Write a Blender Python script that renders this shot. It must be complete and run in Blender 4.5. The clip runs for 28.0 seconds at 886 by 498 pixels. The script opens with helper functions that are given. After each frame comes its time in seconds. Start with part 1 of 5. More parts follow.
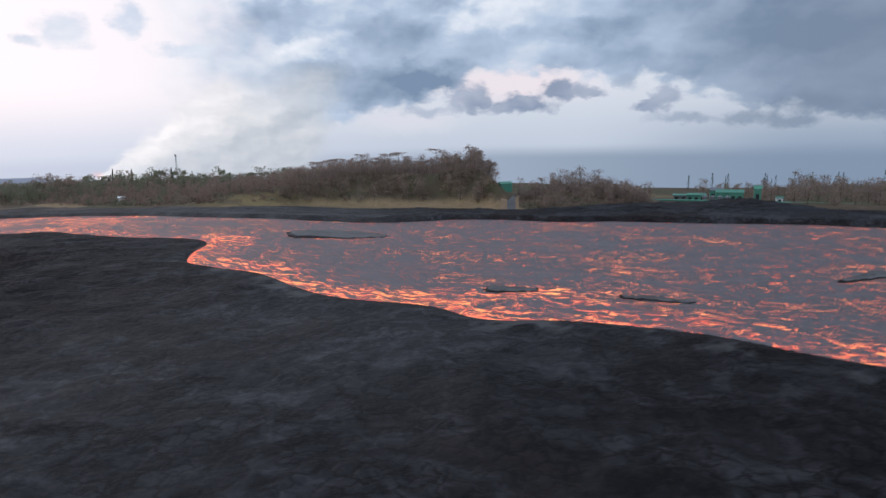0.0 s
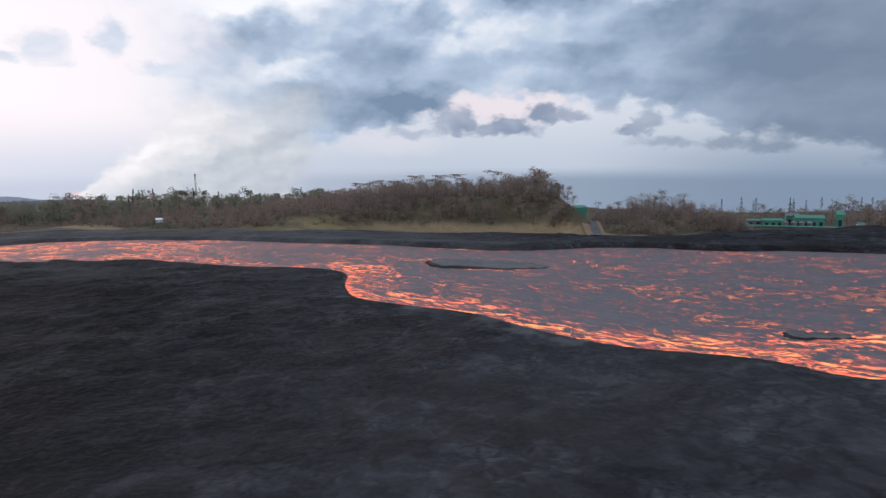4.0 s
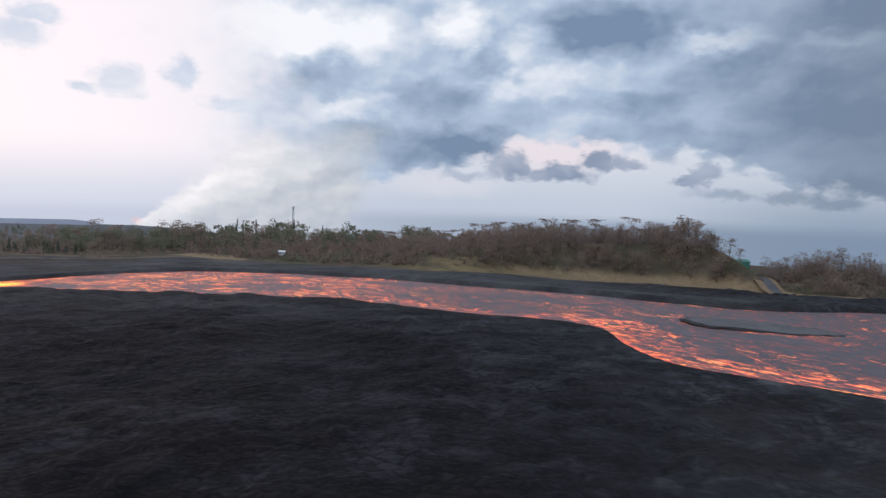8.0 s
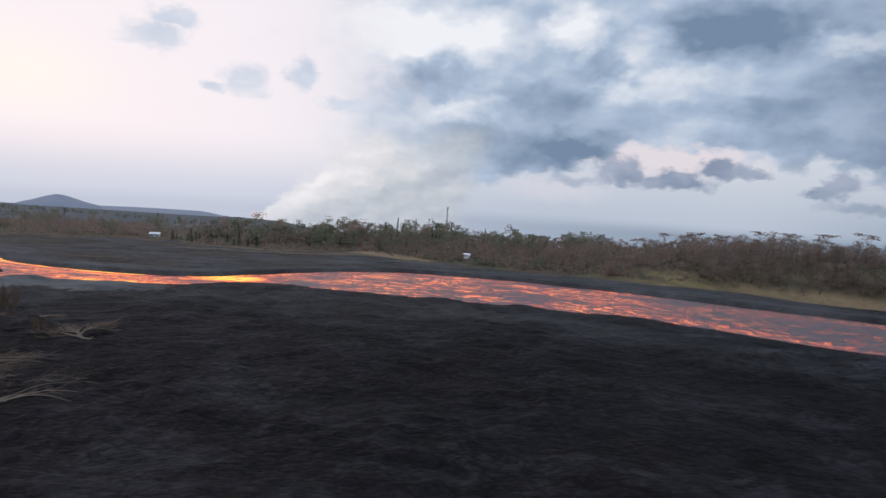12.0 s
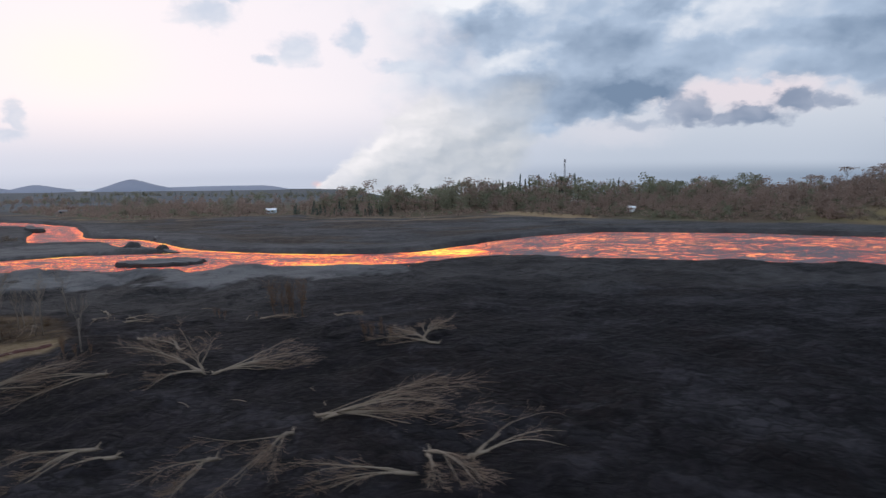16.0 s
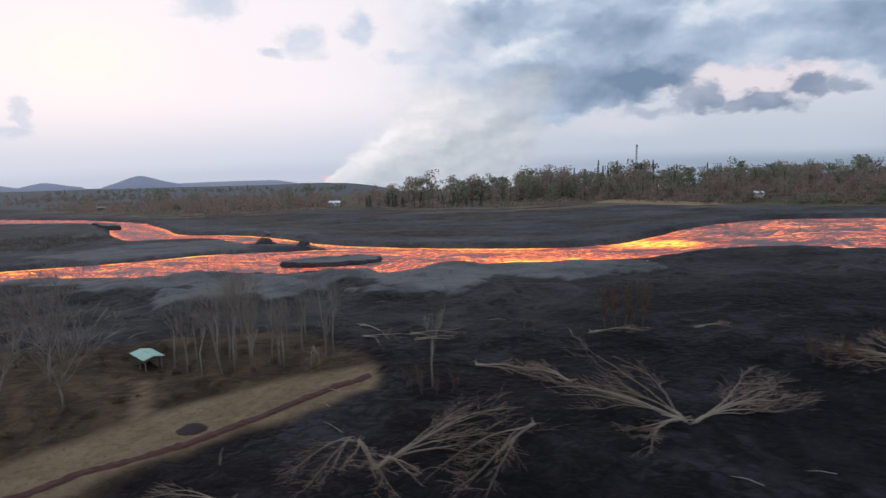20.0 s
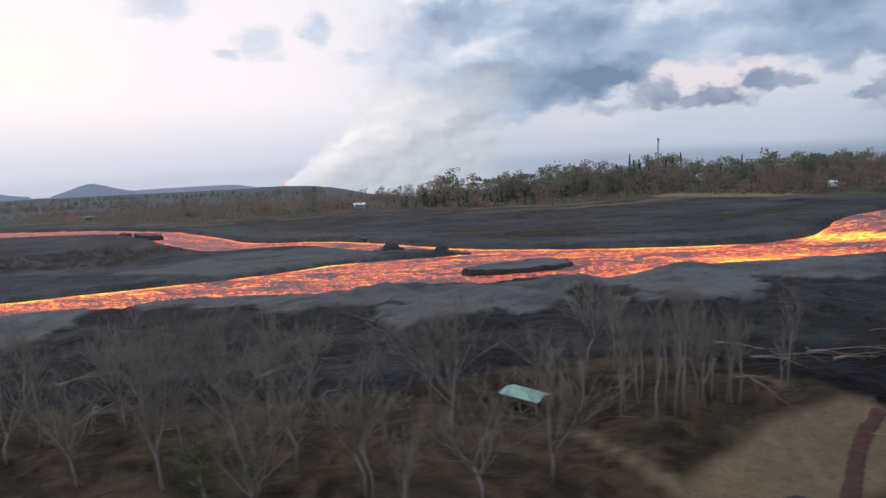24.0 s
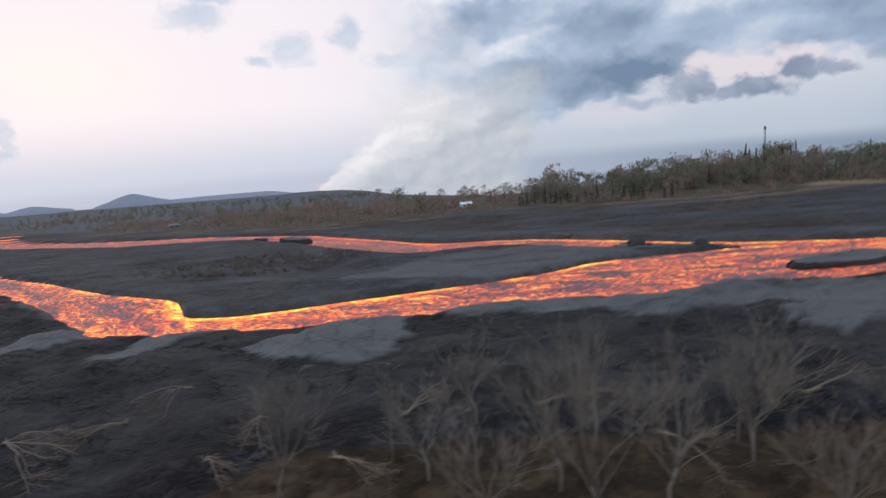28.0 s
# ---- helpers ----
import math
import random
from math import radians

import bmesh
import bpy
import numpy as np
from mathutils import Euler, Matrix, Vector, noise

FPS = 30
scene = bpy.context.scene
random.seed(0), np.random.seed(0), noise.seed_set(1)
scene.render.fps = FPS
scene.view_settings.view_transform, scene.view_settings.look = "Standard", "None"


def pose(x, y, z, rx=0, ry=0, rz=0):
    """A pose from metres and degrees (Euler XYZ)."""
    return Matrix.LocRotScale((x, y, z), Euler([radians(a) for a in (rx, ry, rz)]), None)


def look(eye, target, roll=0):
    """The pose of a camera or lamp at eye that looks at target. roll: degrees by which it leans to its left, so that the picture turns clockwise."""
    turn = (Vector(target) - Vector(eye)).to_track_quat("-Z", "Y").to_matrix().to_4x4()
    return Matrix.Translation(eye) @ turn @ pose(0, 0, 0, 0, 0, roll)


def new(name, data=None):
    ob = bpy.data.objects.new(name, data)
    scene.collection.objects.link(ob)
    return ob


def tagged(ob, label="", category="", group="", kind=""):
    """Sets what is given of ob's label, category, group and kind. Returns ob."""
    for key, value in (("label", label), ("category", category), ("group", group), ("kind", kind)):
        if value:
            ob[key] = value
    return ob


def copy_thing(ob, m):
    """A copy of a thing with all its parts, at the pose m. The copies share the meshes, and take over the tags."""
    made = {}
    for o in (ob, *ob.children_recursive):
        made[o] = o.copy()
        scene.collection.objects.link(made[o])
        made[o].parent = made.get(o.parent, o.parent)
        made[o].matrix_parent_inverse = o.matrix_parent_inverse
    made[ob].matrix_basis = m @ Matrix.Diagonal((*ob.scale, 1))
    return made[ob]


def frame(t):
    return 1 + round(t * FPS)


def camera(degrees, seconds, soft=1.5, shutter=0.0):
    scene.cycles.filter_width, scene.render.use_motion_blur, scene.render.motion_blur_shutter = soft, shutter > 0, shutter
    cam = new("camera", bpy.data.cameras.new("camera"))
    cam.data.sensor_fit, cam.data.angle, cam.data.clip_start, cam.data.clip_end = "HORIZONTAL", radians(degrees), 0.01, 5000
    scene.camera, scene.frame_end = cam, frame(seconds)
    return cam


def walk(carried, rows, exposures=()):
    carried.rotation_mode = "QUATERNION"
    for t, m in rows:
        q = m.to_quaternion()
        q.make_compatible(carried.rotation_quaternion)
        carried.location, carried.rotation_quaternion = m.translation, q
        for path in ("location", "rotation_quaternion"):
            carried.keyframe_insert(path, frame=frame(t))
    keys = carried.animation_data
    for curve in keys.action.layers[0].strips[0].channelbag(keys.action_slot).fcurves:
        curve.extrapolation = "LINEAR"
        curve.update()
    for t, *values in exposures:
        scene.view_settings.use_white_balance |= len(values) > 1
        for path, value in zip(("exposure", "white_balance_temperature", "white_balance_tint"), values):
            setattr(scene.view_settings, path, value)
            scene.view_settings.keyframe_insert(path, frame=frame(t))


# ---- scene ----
# ---------------- camera ----------------
cam = camera(69.9, 28.0, soft=1.4, shutter=0.6)
ROWS = [
    (0.0, -0.72, -0.00, 27.68, 79.479, 1.129, -1.953),
    (0.5, -6.49, 2.50, 27.72, 78.874, 3.169, -2.719),
    (1.0, -12.28, 5.00, 27.76, 79.920, 1.442, -3.279),
    (1.5, -18.09, 7.49, 27.79, 80.180, -0.058, -3.489),
    (2.0, -23.95, 10.00, 27.82, 81.046, -0.762, -4.100),
    (2.5, -29.85, 12.50, 27.85, 81.614, 0.054, -4.570),
    (3.0, -35.82, 15.00, 27.86, 81.507, 0.033, -4.502),
    (3.5, -41.84, 17.49, 27.87, 81.328, 0.231, -4.388),
    (5.5, -67.18, 27.46, 27.53, 82.270, 1.449, -3.321),
    (6.0, -73.42, 30.14, 27.35, 82.656, 0.316, -3.121),
    (6.5, -79.66, 32.85, 27.15, 80.779, 0.019, -3.791),
    (7.0, -85.90, 35.54, 26.93, 82.785, -1.477, -2.439),
    (7.5, -92.16, 38.20, 26.68, 84.185, -1.812, -1.312),
    (8.0, -98.45, 40.79, 26.41, 85.095, -1.900, -0.307),
    (8.5, -104.76, 43.29, 26.10, 85.416, -2.330, 0.445),
    (9.0, -111.12, 45.70, 25.78, 85.150, -3.043, 2.109),
    (9.5, -117.54, 48.03, 25.44, 84.149, -3.392, 2.513),
    (10.0, -124.05, 50.31, 25.09, 84.256, -3.813, 3.954),
    (10.5, -130.67, 52.55, 24.73, 85.031, -4.100, 4.786),
    (11.0, -137.40, 54.77, 24.37, 85.529, -4.310, 6.084),
    (11.5, -144.20, 56.97, 24.01, 85.598, -4.392, 7.191),
    (12.0, -151.06, 59.13, 23.66, 84.926, -3.795, 8.391),
    (12.5, -157.95, 61.26, 23.30, 84.279, -2.535, 9.246),
    (14.5, -186.06, 69.33, 21.90, 82.874, -1.431, 12.445),
    (15.0, -192.89, 71.41, 21.52, 82.036, -0.080, 12.045),
    (15.5, -199.70, 73.49, 21.13, 81.572, -0.028, 12.481),
    (16.0, -206.49, 75.52, 20.75, 81.054, 0.821, 12.759),
    (16.5, -213.29, 77.45, 20.36, 80.597, 1.022, 13.415),
    (17.0, -220.10, 79.26, 19.99, 79.991, 0.345, 13.872),
    (17.5, -226.92, 80.94, 19.62, 79.727, 0.483, 14.183),
    (18.0, -233.71, 82.50, 19.28, 80.672, 1.363, 14.831),
    (18.5, -240.45, 83.94, 18.95, 81.472, 1.640, 14.634),
    (19.0, -247.10, 85.28, 18.65, 81.381, 1.571, 14.605),
    (19.5, -253.64, 86.53, 18.39, 80.610, 1.708, 13.596),
    (20.0, -260.08, 87.67, 18.18, 80.387, 1.676, 12.709),
    (20.5, -266.40, 88.72, 18.02, 79.794, 1.715, 12.497),
    (21.0, -272.63, 89.65, 17.90, 79.176, 1.649, 13.152),
    (21.5, -278.88, 90.52, 17.82, 80.086, 1.949, 13.222),
    (23.5, -305.71, 93.59, 18.01, 80.374, 2.368, 9.877),
    (24.0, -312.42, 93.93, 18.05, 80.240, 2.795, 8.422),
    (24.5, -319.18, 94.24, 18.09, 79.599, 2.876, 8.047),
    (25.0, -326.00, 94.54, 18.15, 78.780, 3.296, 6.984),
    (25.5, -332.91, 94.83, 18.22, 79.935, 4.639, 5.535),
    (26.0, -339.86, 95.11, 18.30, 80.263, 5.057, 4.250),
    (26.5, -346.82, 95.39, 18.40, 79.413, 5.374, 5.726),
    (27.0, -353.76, 95.65, 18.49, 80.377, 3.934, 7.226),
    (27.5, -360.70, 95.92, 18.59, 82.118, 1.802, 10.137),
    (28.0, -367.66, 96.20, 18.68, 80.454, 4.601, 10.347),
]
walk(cam, [(t, pose(*r)) for t, *r in ROWS],
     ((0.0, 0.12), (3.0, 0.11), (6.0, 0.10), (9.0, 0.03), (12.0, -0.03), (16.0, 0.03), (20.0, 0.03), (24.0, 0.06), (28.0, 0.0)))

# ---------------- world, sun ----------------
SUN_AZ, SUN_EL = -42.0, 9.0          # degrees east of +y, above the horizon
world = bpy.data.worlds.new("world")
scene.world = world
world.use_nodes = True
wn, wl = world.node_tree.nodes, world.node_tree.links
wn.clear()
w_out, w_bg, w_sky = wn.new("ShaderNodeOutputWorld"), wn.new("ShaderNodeBackground"), wn.new("ShaderNodeTexSky")
w_sky.sky_type, w_sky.sun_disc = "NISHITA", False
w_sky.sun_elevation, w_sky.sun_rotation = radians(SUN_EL), radians(SUN_AZ)
w_sky.air_density, w_sky.dust_density = 1.5, 3.0
w_mix = wn.new("ShaderNodeMix")
w_mix.data_type = "RGBA"
w_mix.inputs[0].default_value = 0.6
w_mix.inputs[7].default_value = (4.5, 5.2, 6.8, 1)     # the even grey of the cloud cover
wl.new(w_sky.outputs[0], w_mix.inputs[6])
wl.new(w_mix.outputs[2], w_bg.inputs[0])
w_bg.inputs[1].default_value = 0.23
wl.new(w_bg.outputs[0], w_out.inputs[0])

sun_data = bpy.data.lights.new("sun", "SUN")
sun_data.energy, sun_data.angle, sun_data.color = 1.0, radians(14), (1.0, 0.9, 0.8)
sun = new("sun", sun_data)
sun.matrix_world = look((0, 0, 0), (-math.sin(radians(SUN_AZ)) * math.cos(radians(SUN_EL)),
                                    -math.cos(radians(SUN_AZ)) * math.cos(radians(SUN_EL)), -math.sin(radians(SUN_EL))))


# ---------------- node helpers ----------------
class Nodes:
    """A short way to write node trees."""

    def __init__(self, name):
        self.mat = bpy.data.materials.new(name)
        self.mat.use_nodes = True
        self.n, self.l = self.mat.node_tree.nodes, self.mat.node_tree.links
        self.n.clear()
        self.out = self.n.new("ShaderNodeOutputMaterial")

    def put(self, sock, v):
        if isinstance(v, bpy.types.NodeSocket):
            self.l.new(v, sock)
        elif isinstance(v, (tuple, list)) and len(v) == 3 and sock.type == "RGBA":
            sock.default_value = (*v, 1)
        else:
            sock.default_value = v

    def math(self, op, a, b=0.0, c=0.0, clamp=False):
        n = self.n.new("ShaderNodeMath")
        n.operation, n.use_clamp = op, clamp
        for s, v in zip(n.inputs, (a, b, c)):
            self.put(s, v)
        return n.outputs[0]

    def vec(self, op, a, b=(0, 0, 0)):
        n = self.n.new("ShaderNodeVectorMath")
        n.operation = op
        self.put(n.inputs[0], a)
        self.put(n.inputs[1], b)
        return n.outputs["Value"] if op in ("LENGTH", "DISTANCE", "DOT_PRODUCT") else n.outputs[0]

    def mix(self, f, a, b, blend="MIX"):
        n = self.n.new("ShaderNodeMix")
        n.data_type, n.blend_type = "RGBA", blend
        self.put(n.inputs[0], f)
        self.put(n.inputs[6], a)
        self.put(n.inputs[7], b)
        return n.outputs[2]

    def ramp(self, v, lo, hi, a=0.0, b=1.0, smooth=True):
        n = self.n.new("ShaderNodeMapRange")
        n.interpolation_type = "SMOOTHSTEP" if smooth else "LINEAR"
        for s, x in zip(n.inputs, (v, lo, hi, a, b)):
            self.put(s, x)
        return n.outputs[0]

    def noise(self, p, scale, detail=4, rough=0.55, distort=0.0, color=False):
        n = self.n.new("ShaderNodeTexNoise")
        self.put(n.inputs["Vector"], p)
        for k, x in (("Scale", scale), ("Detail", detail), ("Roughness", rough), ("Distortion", distort)):
            self.put(n.inputs[k], x)
        return n.outputs[1 if color else 0]

    def voronoi(self, p, scale, feature="F1", out=0):
        n = self.n.new("ShaderNodeTexVoronoi")
        n.feature = feature
        self.put(n.inputs["Vector"], p)
        n.inputs["Scale"].default_value = scale
        return n.outputs[out]

    def obj(self):
        return self.n.new("ShaderNodeTexCoord").outputs["Object"]

    def attr(self, name, out="Fac"):
        n = self.n.new("ShaderNodeAttribute")
        n.attribute_name = name
        return n.outputs[out]

    def rand(self):
        return self.n.new("ShaderNodeObjectInfo").outputs["Random"]

    def island(self):
        return self.n.new("ShaderNodeNewGeometry").outputs["Random Per Island"]

    def bump(self, h, strength, dist):
        n = self.n.new("ShaderNodeBump")
        n.inputs["Strength"].default_value, n.inputs["Distance"].default_value = strength, dist
        self.put(n.inputs["Height"], h)
        return n.outputs[0]

    def surface(self, color, rough=0.8, metal=0.0, normal=None, spec=0.5, emit=None, power=0.0):
        n = self.n.new("ShaderNodeBsdfPrincipled")
        self.put(n.inputs["Base Color"], color)
        self.put(n.inputs["Roughness"], rough)
        self.put(n.inputs["Metallic"], metal)
        self.put(n.inputs["Specular IOR Level"], spec)
        if normal is not None:
            self.l.new(normal, n.inputs["Normal"])
        if emit is not None:
            self.put(n.inputs["Emission Color"], emit)
            self.put(n.inputs["Emission Strength"], power)
        self.l.new(n.outputs[0], self.out.inputs[0])
        return self.mat


# ---------------- materials ----------------
def mat_ground():
    m = Nodes("ground")
    p = m.obj()
    half = (0.5, 0.5, 0.5)
    warp = m.vec("ADD", p, m.vec("MULTIPLY", m.vec("SUBTRACT", m.noise(p, 0.05, 4, color=True), half), (26, 20, 0)))
    big = m.noise(warp, 0.03, 6, 0.6)
    broad = m.noise(m.vec("MULTIPLY", warp, (0.7, 1.0, 1.0)), 0.085, 9, 0.72)
    mid = m.noise(warp, 0.26, 6, 0.62)
    fine = m.noise(p, 1.3, 6, 0.7)
    # broken black lava: matt black clinker, blue-grey glassy crust, brown oxidised patches
    lava = m.mix(m.ramp(mid, 0.36, 0.64), (0.0065, 0.0064, 0.0070), (0.022, 0.0215, 0.0235))
    lava = m.mix(m.math("MULTIPLY", m.ramp(big, 0.47, 0.58), 0.75), lava, m.mix(mid, (0.0085, 0.0064, 0.0062), (0.022, 0.017, 0.0155)))
    lava = m.mix(m.ramp(broad, 0.49, 0.58, 0.0, 0.9), lava, m.mix(m.ramp(mid, 0.4, 0.6), (0.016, 0.0158, 0.0172), (0.039, 0.0385, 0.041)))
    lava = m.mix(m.ramp(broad, 0.47, 0.36, 0.0, 0.8), lava, (0.0055, 0.0053, 0.006))
    lava = m.mix(m.ramp(fine, 0.55, 0.75, 0.0, 0.5), lava, (0.028, 0.0285, 0.033))
    jag = m.vec("ADD", p, m.vec("MULTIPLY", m.vec("SUBTRACT", m.noise(p, 0.55, 4, 0.6, color=True), half), (3.4, 3.4, 0)))
    blocks = m.voronoi(m.vec("MULTIPLY", jag, (0.42, 0.60, 1)), 1.0, "DISTANCE_TO_EDGE")
    tone = m.voronoi(m.vec("MULTIPLY", jag, (0.42, 0.60, 1)), 1.0, "F1", 1)
    lava = m.mix(m.math("MULTIPLY", m.vec("DOT_PRODUCT", tone, (0.33, 0.33, 0.33)), 0.55), lava, m.vec("MULTIPLY", lava, (1.9, 1.9, 1.95)))
    # shade of the crevices between blocks, painted near-black into the colour
    gaps = m.math("MULTIPLY", m.ramp(blocks, 0.0, 0.13, 1.0, 0.0), m.ramp(m.noise(p, 0.11, 4, 0.6), 0.40, 0.56, 0.15, 0.85))
    lava = m.mix(gaps, lava, (0.004, 0.004, 0.0045))
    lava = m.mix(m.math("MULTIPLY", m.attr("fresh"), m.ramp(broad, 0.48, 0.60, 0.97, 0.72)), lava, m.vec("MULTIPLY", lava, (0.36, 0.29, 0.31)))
    # smooth pale crust beside the channel; on the far bank also painted haze
    grey = m.mix(mid, (0.085, 0.083, 0.081), (0.155, 0.15, 0.146))
    grey = m.mix(m.ramp(m.noise(m.vec("MULTIPLY", warp, (0.4, 1, 1)), 0.14, 6, 0.65), 0.46, 0.66, 0.0, 0.8), grey, (0.06, 0.058, 0.059))
    crack = m.voronoi(m.vec("ADD", p, m.vec("MULTIPLY", m.noise(p, 0.3, 4, color=True), (7, 7, 0))), 0.11, "DISTANCE_TO_EDGE")
    grey = m.mix(m.ramp(crack, 0.0, 0.03, 0.4, 0.0), grey, (0.03, 0.03, 0.032))
    rope = m.mix(m.ramp(broad, 0.40, 0.60), (0.023, 0.021, 0.0205), (0.050, 0.046, 0.043))
    rope = m.mix(m.ramp(fine, 0.5, 0.7, 0.0, 0.5), rope, (0.075, 0.070, 0.066))
    torn = m.voronoi(m.vec("ADD", m.vec("MULTIPLY", p, (0.45, 1.25, 1)), m.vec("MULTIPLY", m.noise(p, 0.22, 5, 0.62, color=True), (5, 6, 0))), 0.42, "DISTANCE_TO_EDGE")
    rope = m.mix(m.math("MULTIPLY", m.ramp(torn, 0.0, 0.10, 0.8, 0.0), m.ramp(m.noise(p, 0.12, 4, 0.6), 0.44, 0.56)), rope, (0.006, 0.006, 0.0065))
    c = m.mix(m.attr("rope"), lava, rope)
    c = m.mix(m.attr("grey"), c, grey)
    soil = m.mix(m.ramp(mid, 0.35, 0.65), (0.024, 0.0150, 0.0092), (0.084, 0.054, 0.031))
    soil = m.mix(m.ramp(broad, 0.46, 0.58, 0.0, 0.85), soil, m.mix(mid, (0.014, 0.010, 0.007), (0.04, 0.026, 0.016)))
    soil = m.mix(m.ramp(fine, 0.52, 0.7, 0.0, 0.6), soil, (0.085, 0.068, 0.026))
    c = m.mix(m.attr("soil"), c, soil)
    straw = m.mix(m.noise(warp, 0.35, 7, 0.68), (0.11, 0.075, 0.040), (0.38, 0.275, 0.16))
    straw = m.mix(m.ramp(fine, 0.5, 0.68, 0.0, 0.5), straw, (0.07, 0.05, 0.026))
    c = m.mix(m.attr("straw"), c, straw)
    veg = m.mix(mid, (0.05, 0.034, 0.023), (0.115, 0.082, 0.054))
    veg = m.mix(m.ramp(big, 0.44, 0.56), veg, m.mix(fine, (0.045, 0.042, 0.024), (0.095, 0.084, 0.045)))
    veg = m.mix(m.ramp(broad, 0.52, 0.62, 0.0, 0.7), veg, (0.15, 0.112, 0.07))
    # aerial haze painted into the far vegetation as a blue-grey tint
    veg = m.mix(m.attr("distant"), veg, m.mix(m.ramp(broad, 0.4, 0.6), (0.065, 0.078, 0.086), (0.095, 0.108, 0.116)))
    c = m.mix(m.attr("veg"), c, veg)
    grass = m.mix(m.noise(warp, 0.3, 7, 0.68), (0.10, 0.075, 0.036), (0.26, 0.195, 0.095))
    grass = m.mix(m.ramp(broad, 0.5, 0.6, 0.0, 0.7), grass, (0.085, 0.062, 0.036))
    c = m.mix(m.attr("grass"), c, grass)
    h = m.math("ADD", m.math("MULTIPLY", mid, 0.9), m.math("MULTIPLY", fine, 0.8))
    h = m.math("ADD", h, m.math("MULTIPLY", m.ramp(blocks, 0.0, 0.3), m.math("SUBTRACT", 1.2, m.math("MULTIPLY", m.attr("veg"), 1.2))))
    h = m.math("MULTIPLY", h, m.math("SUBTRACT", 1.0, m.math("MULTIPLY", m.attr("grey"), 0.6)))
    return m.surface(c, m.ramp(fine, 0.3, 0.7, 0.7, 0.95), normal=m.bump(h, 0.4, 0.5), spec=0.10)


def mat_lava():
    m = Nodes("flowing_lava")
    uv, bank = m.attr("flow", "Vector"), m.attr("bankline", "Vector")
    heat, edge = m.attr("hotness"), m.attr("shore")
    half = (0.5, 0.5, 0.5)
    mul = lambda a, b: m.math("MULTIPLY", a, b)
    w = m.vec("MULTIPLY", m.vec("SUBTRACT", m.noise(uv, 0.07, 5, color=True), half), (16, 13, 0))
    w2 = m.vec("MULTIPLY", m.vec("SUBTRACT", m.noise(uv, 0.35, 4, color=True), half), (3.4, 2.6, 0))
    q = m.vec("ADD", m.vec("ADD", uv, w), w2)
    qb = m.vec("ADD", bank, w2)

    def vein(v, at, sharp):
        return m.math("SUBTRACT", 1.0, mul(m.math("ABSOLUTE", m.math("SUBTRACT", v, at)), sharp), clamp=True)

    s1 = m.noise(m.vec("MULTIPLY", q, (0.20, 0.22, 1)), 1.0, 5, 0.62, 0.8)
    s2 = m.noise(m.vec("MULTIPLY", q, (0.40, 0.42, 1)), 1.0, 4, 0.6, 0.8)
    s3 = m.noise(m.vec("MULTIPLY", qb, (0.09, 0.5, 1)), 1.0, 5, 0.6, 0.6)
    r1, r2, r3 = vein(s1, 0.5, 110.0), vein(s2, 0.52, 90.0), vein(s3, 0.5, 90.0)
    s4 = m.noise(m.vec("MULTIPLY", m.vec("ADD", uv, w2), (0.16, 0.34, 1)), 1.0, 4, 0.58, 1.2)
    ring = m.attr("ringline")
    s5 = m.math("FRACT", m.math("ADD", mul(ring, 0.30), mul(s2, 3.2)))
    r4, r5 = vein(s4, 0.5, 115.0), mul(vein(s5, 0.5, 7.0), mul(m.ramp(ring, 8.0, 2.0), m.ramp(m.noise(m.vec("MULTIPLY", uv, (0.16, 0.24, 1)), 1.0, 3, 0.5), 0.44, 0.56)))
    patch = m.noise(m.vec("MULTIPLY", q, (0.035, 0.07, 1)), 1.0, 5, 0.62)
    gate = m.ramp(m.math("ADD", patch, mul(heat, 0.5)), 0.50, 0.68)
    broken = m.ramp(m.noise(m.vec("MULTIPLY", q, (0.35, 0.6, 1)), 1.0, 4, 0.65), 0.44, 0.57)
    side = m.attr("margin")
    line = m.math("ADD", mul(r1, m.math("ADD", mul(gate, 0.65), 0.45)), mul(r2, mul(gate, 0.8)))
    line = m.math("ADD", line, mul(r4, m.ramp(gate, 0.0, 1.0, 0.15, 0.9)))
    line = m.math("ADD", mul(line, mul(broken, 1.15)), mul(r5, m.ramp(broken, 0.0, 1.0, 0.1, 0.9)))
    line = m.math("ADD", line, mul(mul(r3, side), m.ramp(broken, 0.0, 1.0, 0.1, 0.6)))
    spark = mul(m.ramp(m.noise(m.vec("MULTIPLY", q, (0.55, 0.9, 1)), 1.0, 3, 0.6), 0.66, 0.74), m.ramp(gate, 0.0, 1.0, 0.25, 0.9))
    streak = mul(m.ramp(m.noise(m.vec("MULTIPLY", q, (0.07, 0.20, 1)), 1.0, 6, 0.68), 0.53, 0.64), mul(m.ramp(heat, 0.15, 0.26), m.ramp(heat, 0.65, 0.45)))
    # open seams between drifting plates below the bend
    s6 = m.noise(m.vec("MULTIPLY", q, (0.13, 0.28, 1)), 1.0, 4, 0.56, 0.9)
    seam = mul(mul(vein(s6, 0.5, 19.0), m.ramp(heat, 0.17, 0.26)), mul(m.ramp(heat, 0.75, 0.5), mul(m.ramp(broken, 0.0, 1.0, 0.3, 1.15), m.ramp(patch, 0.40, 0.58, 0.1, 1.0))))
    line = m.math("ADD", mul(line, m.ramp(streak, 0.0, 0.6, 0.75, 1.0)), mul(seam, 0.75))
    rim = mul(edge, m.ramp(s2, 0.40, 0.58, 0.3, 1.0))
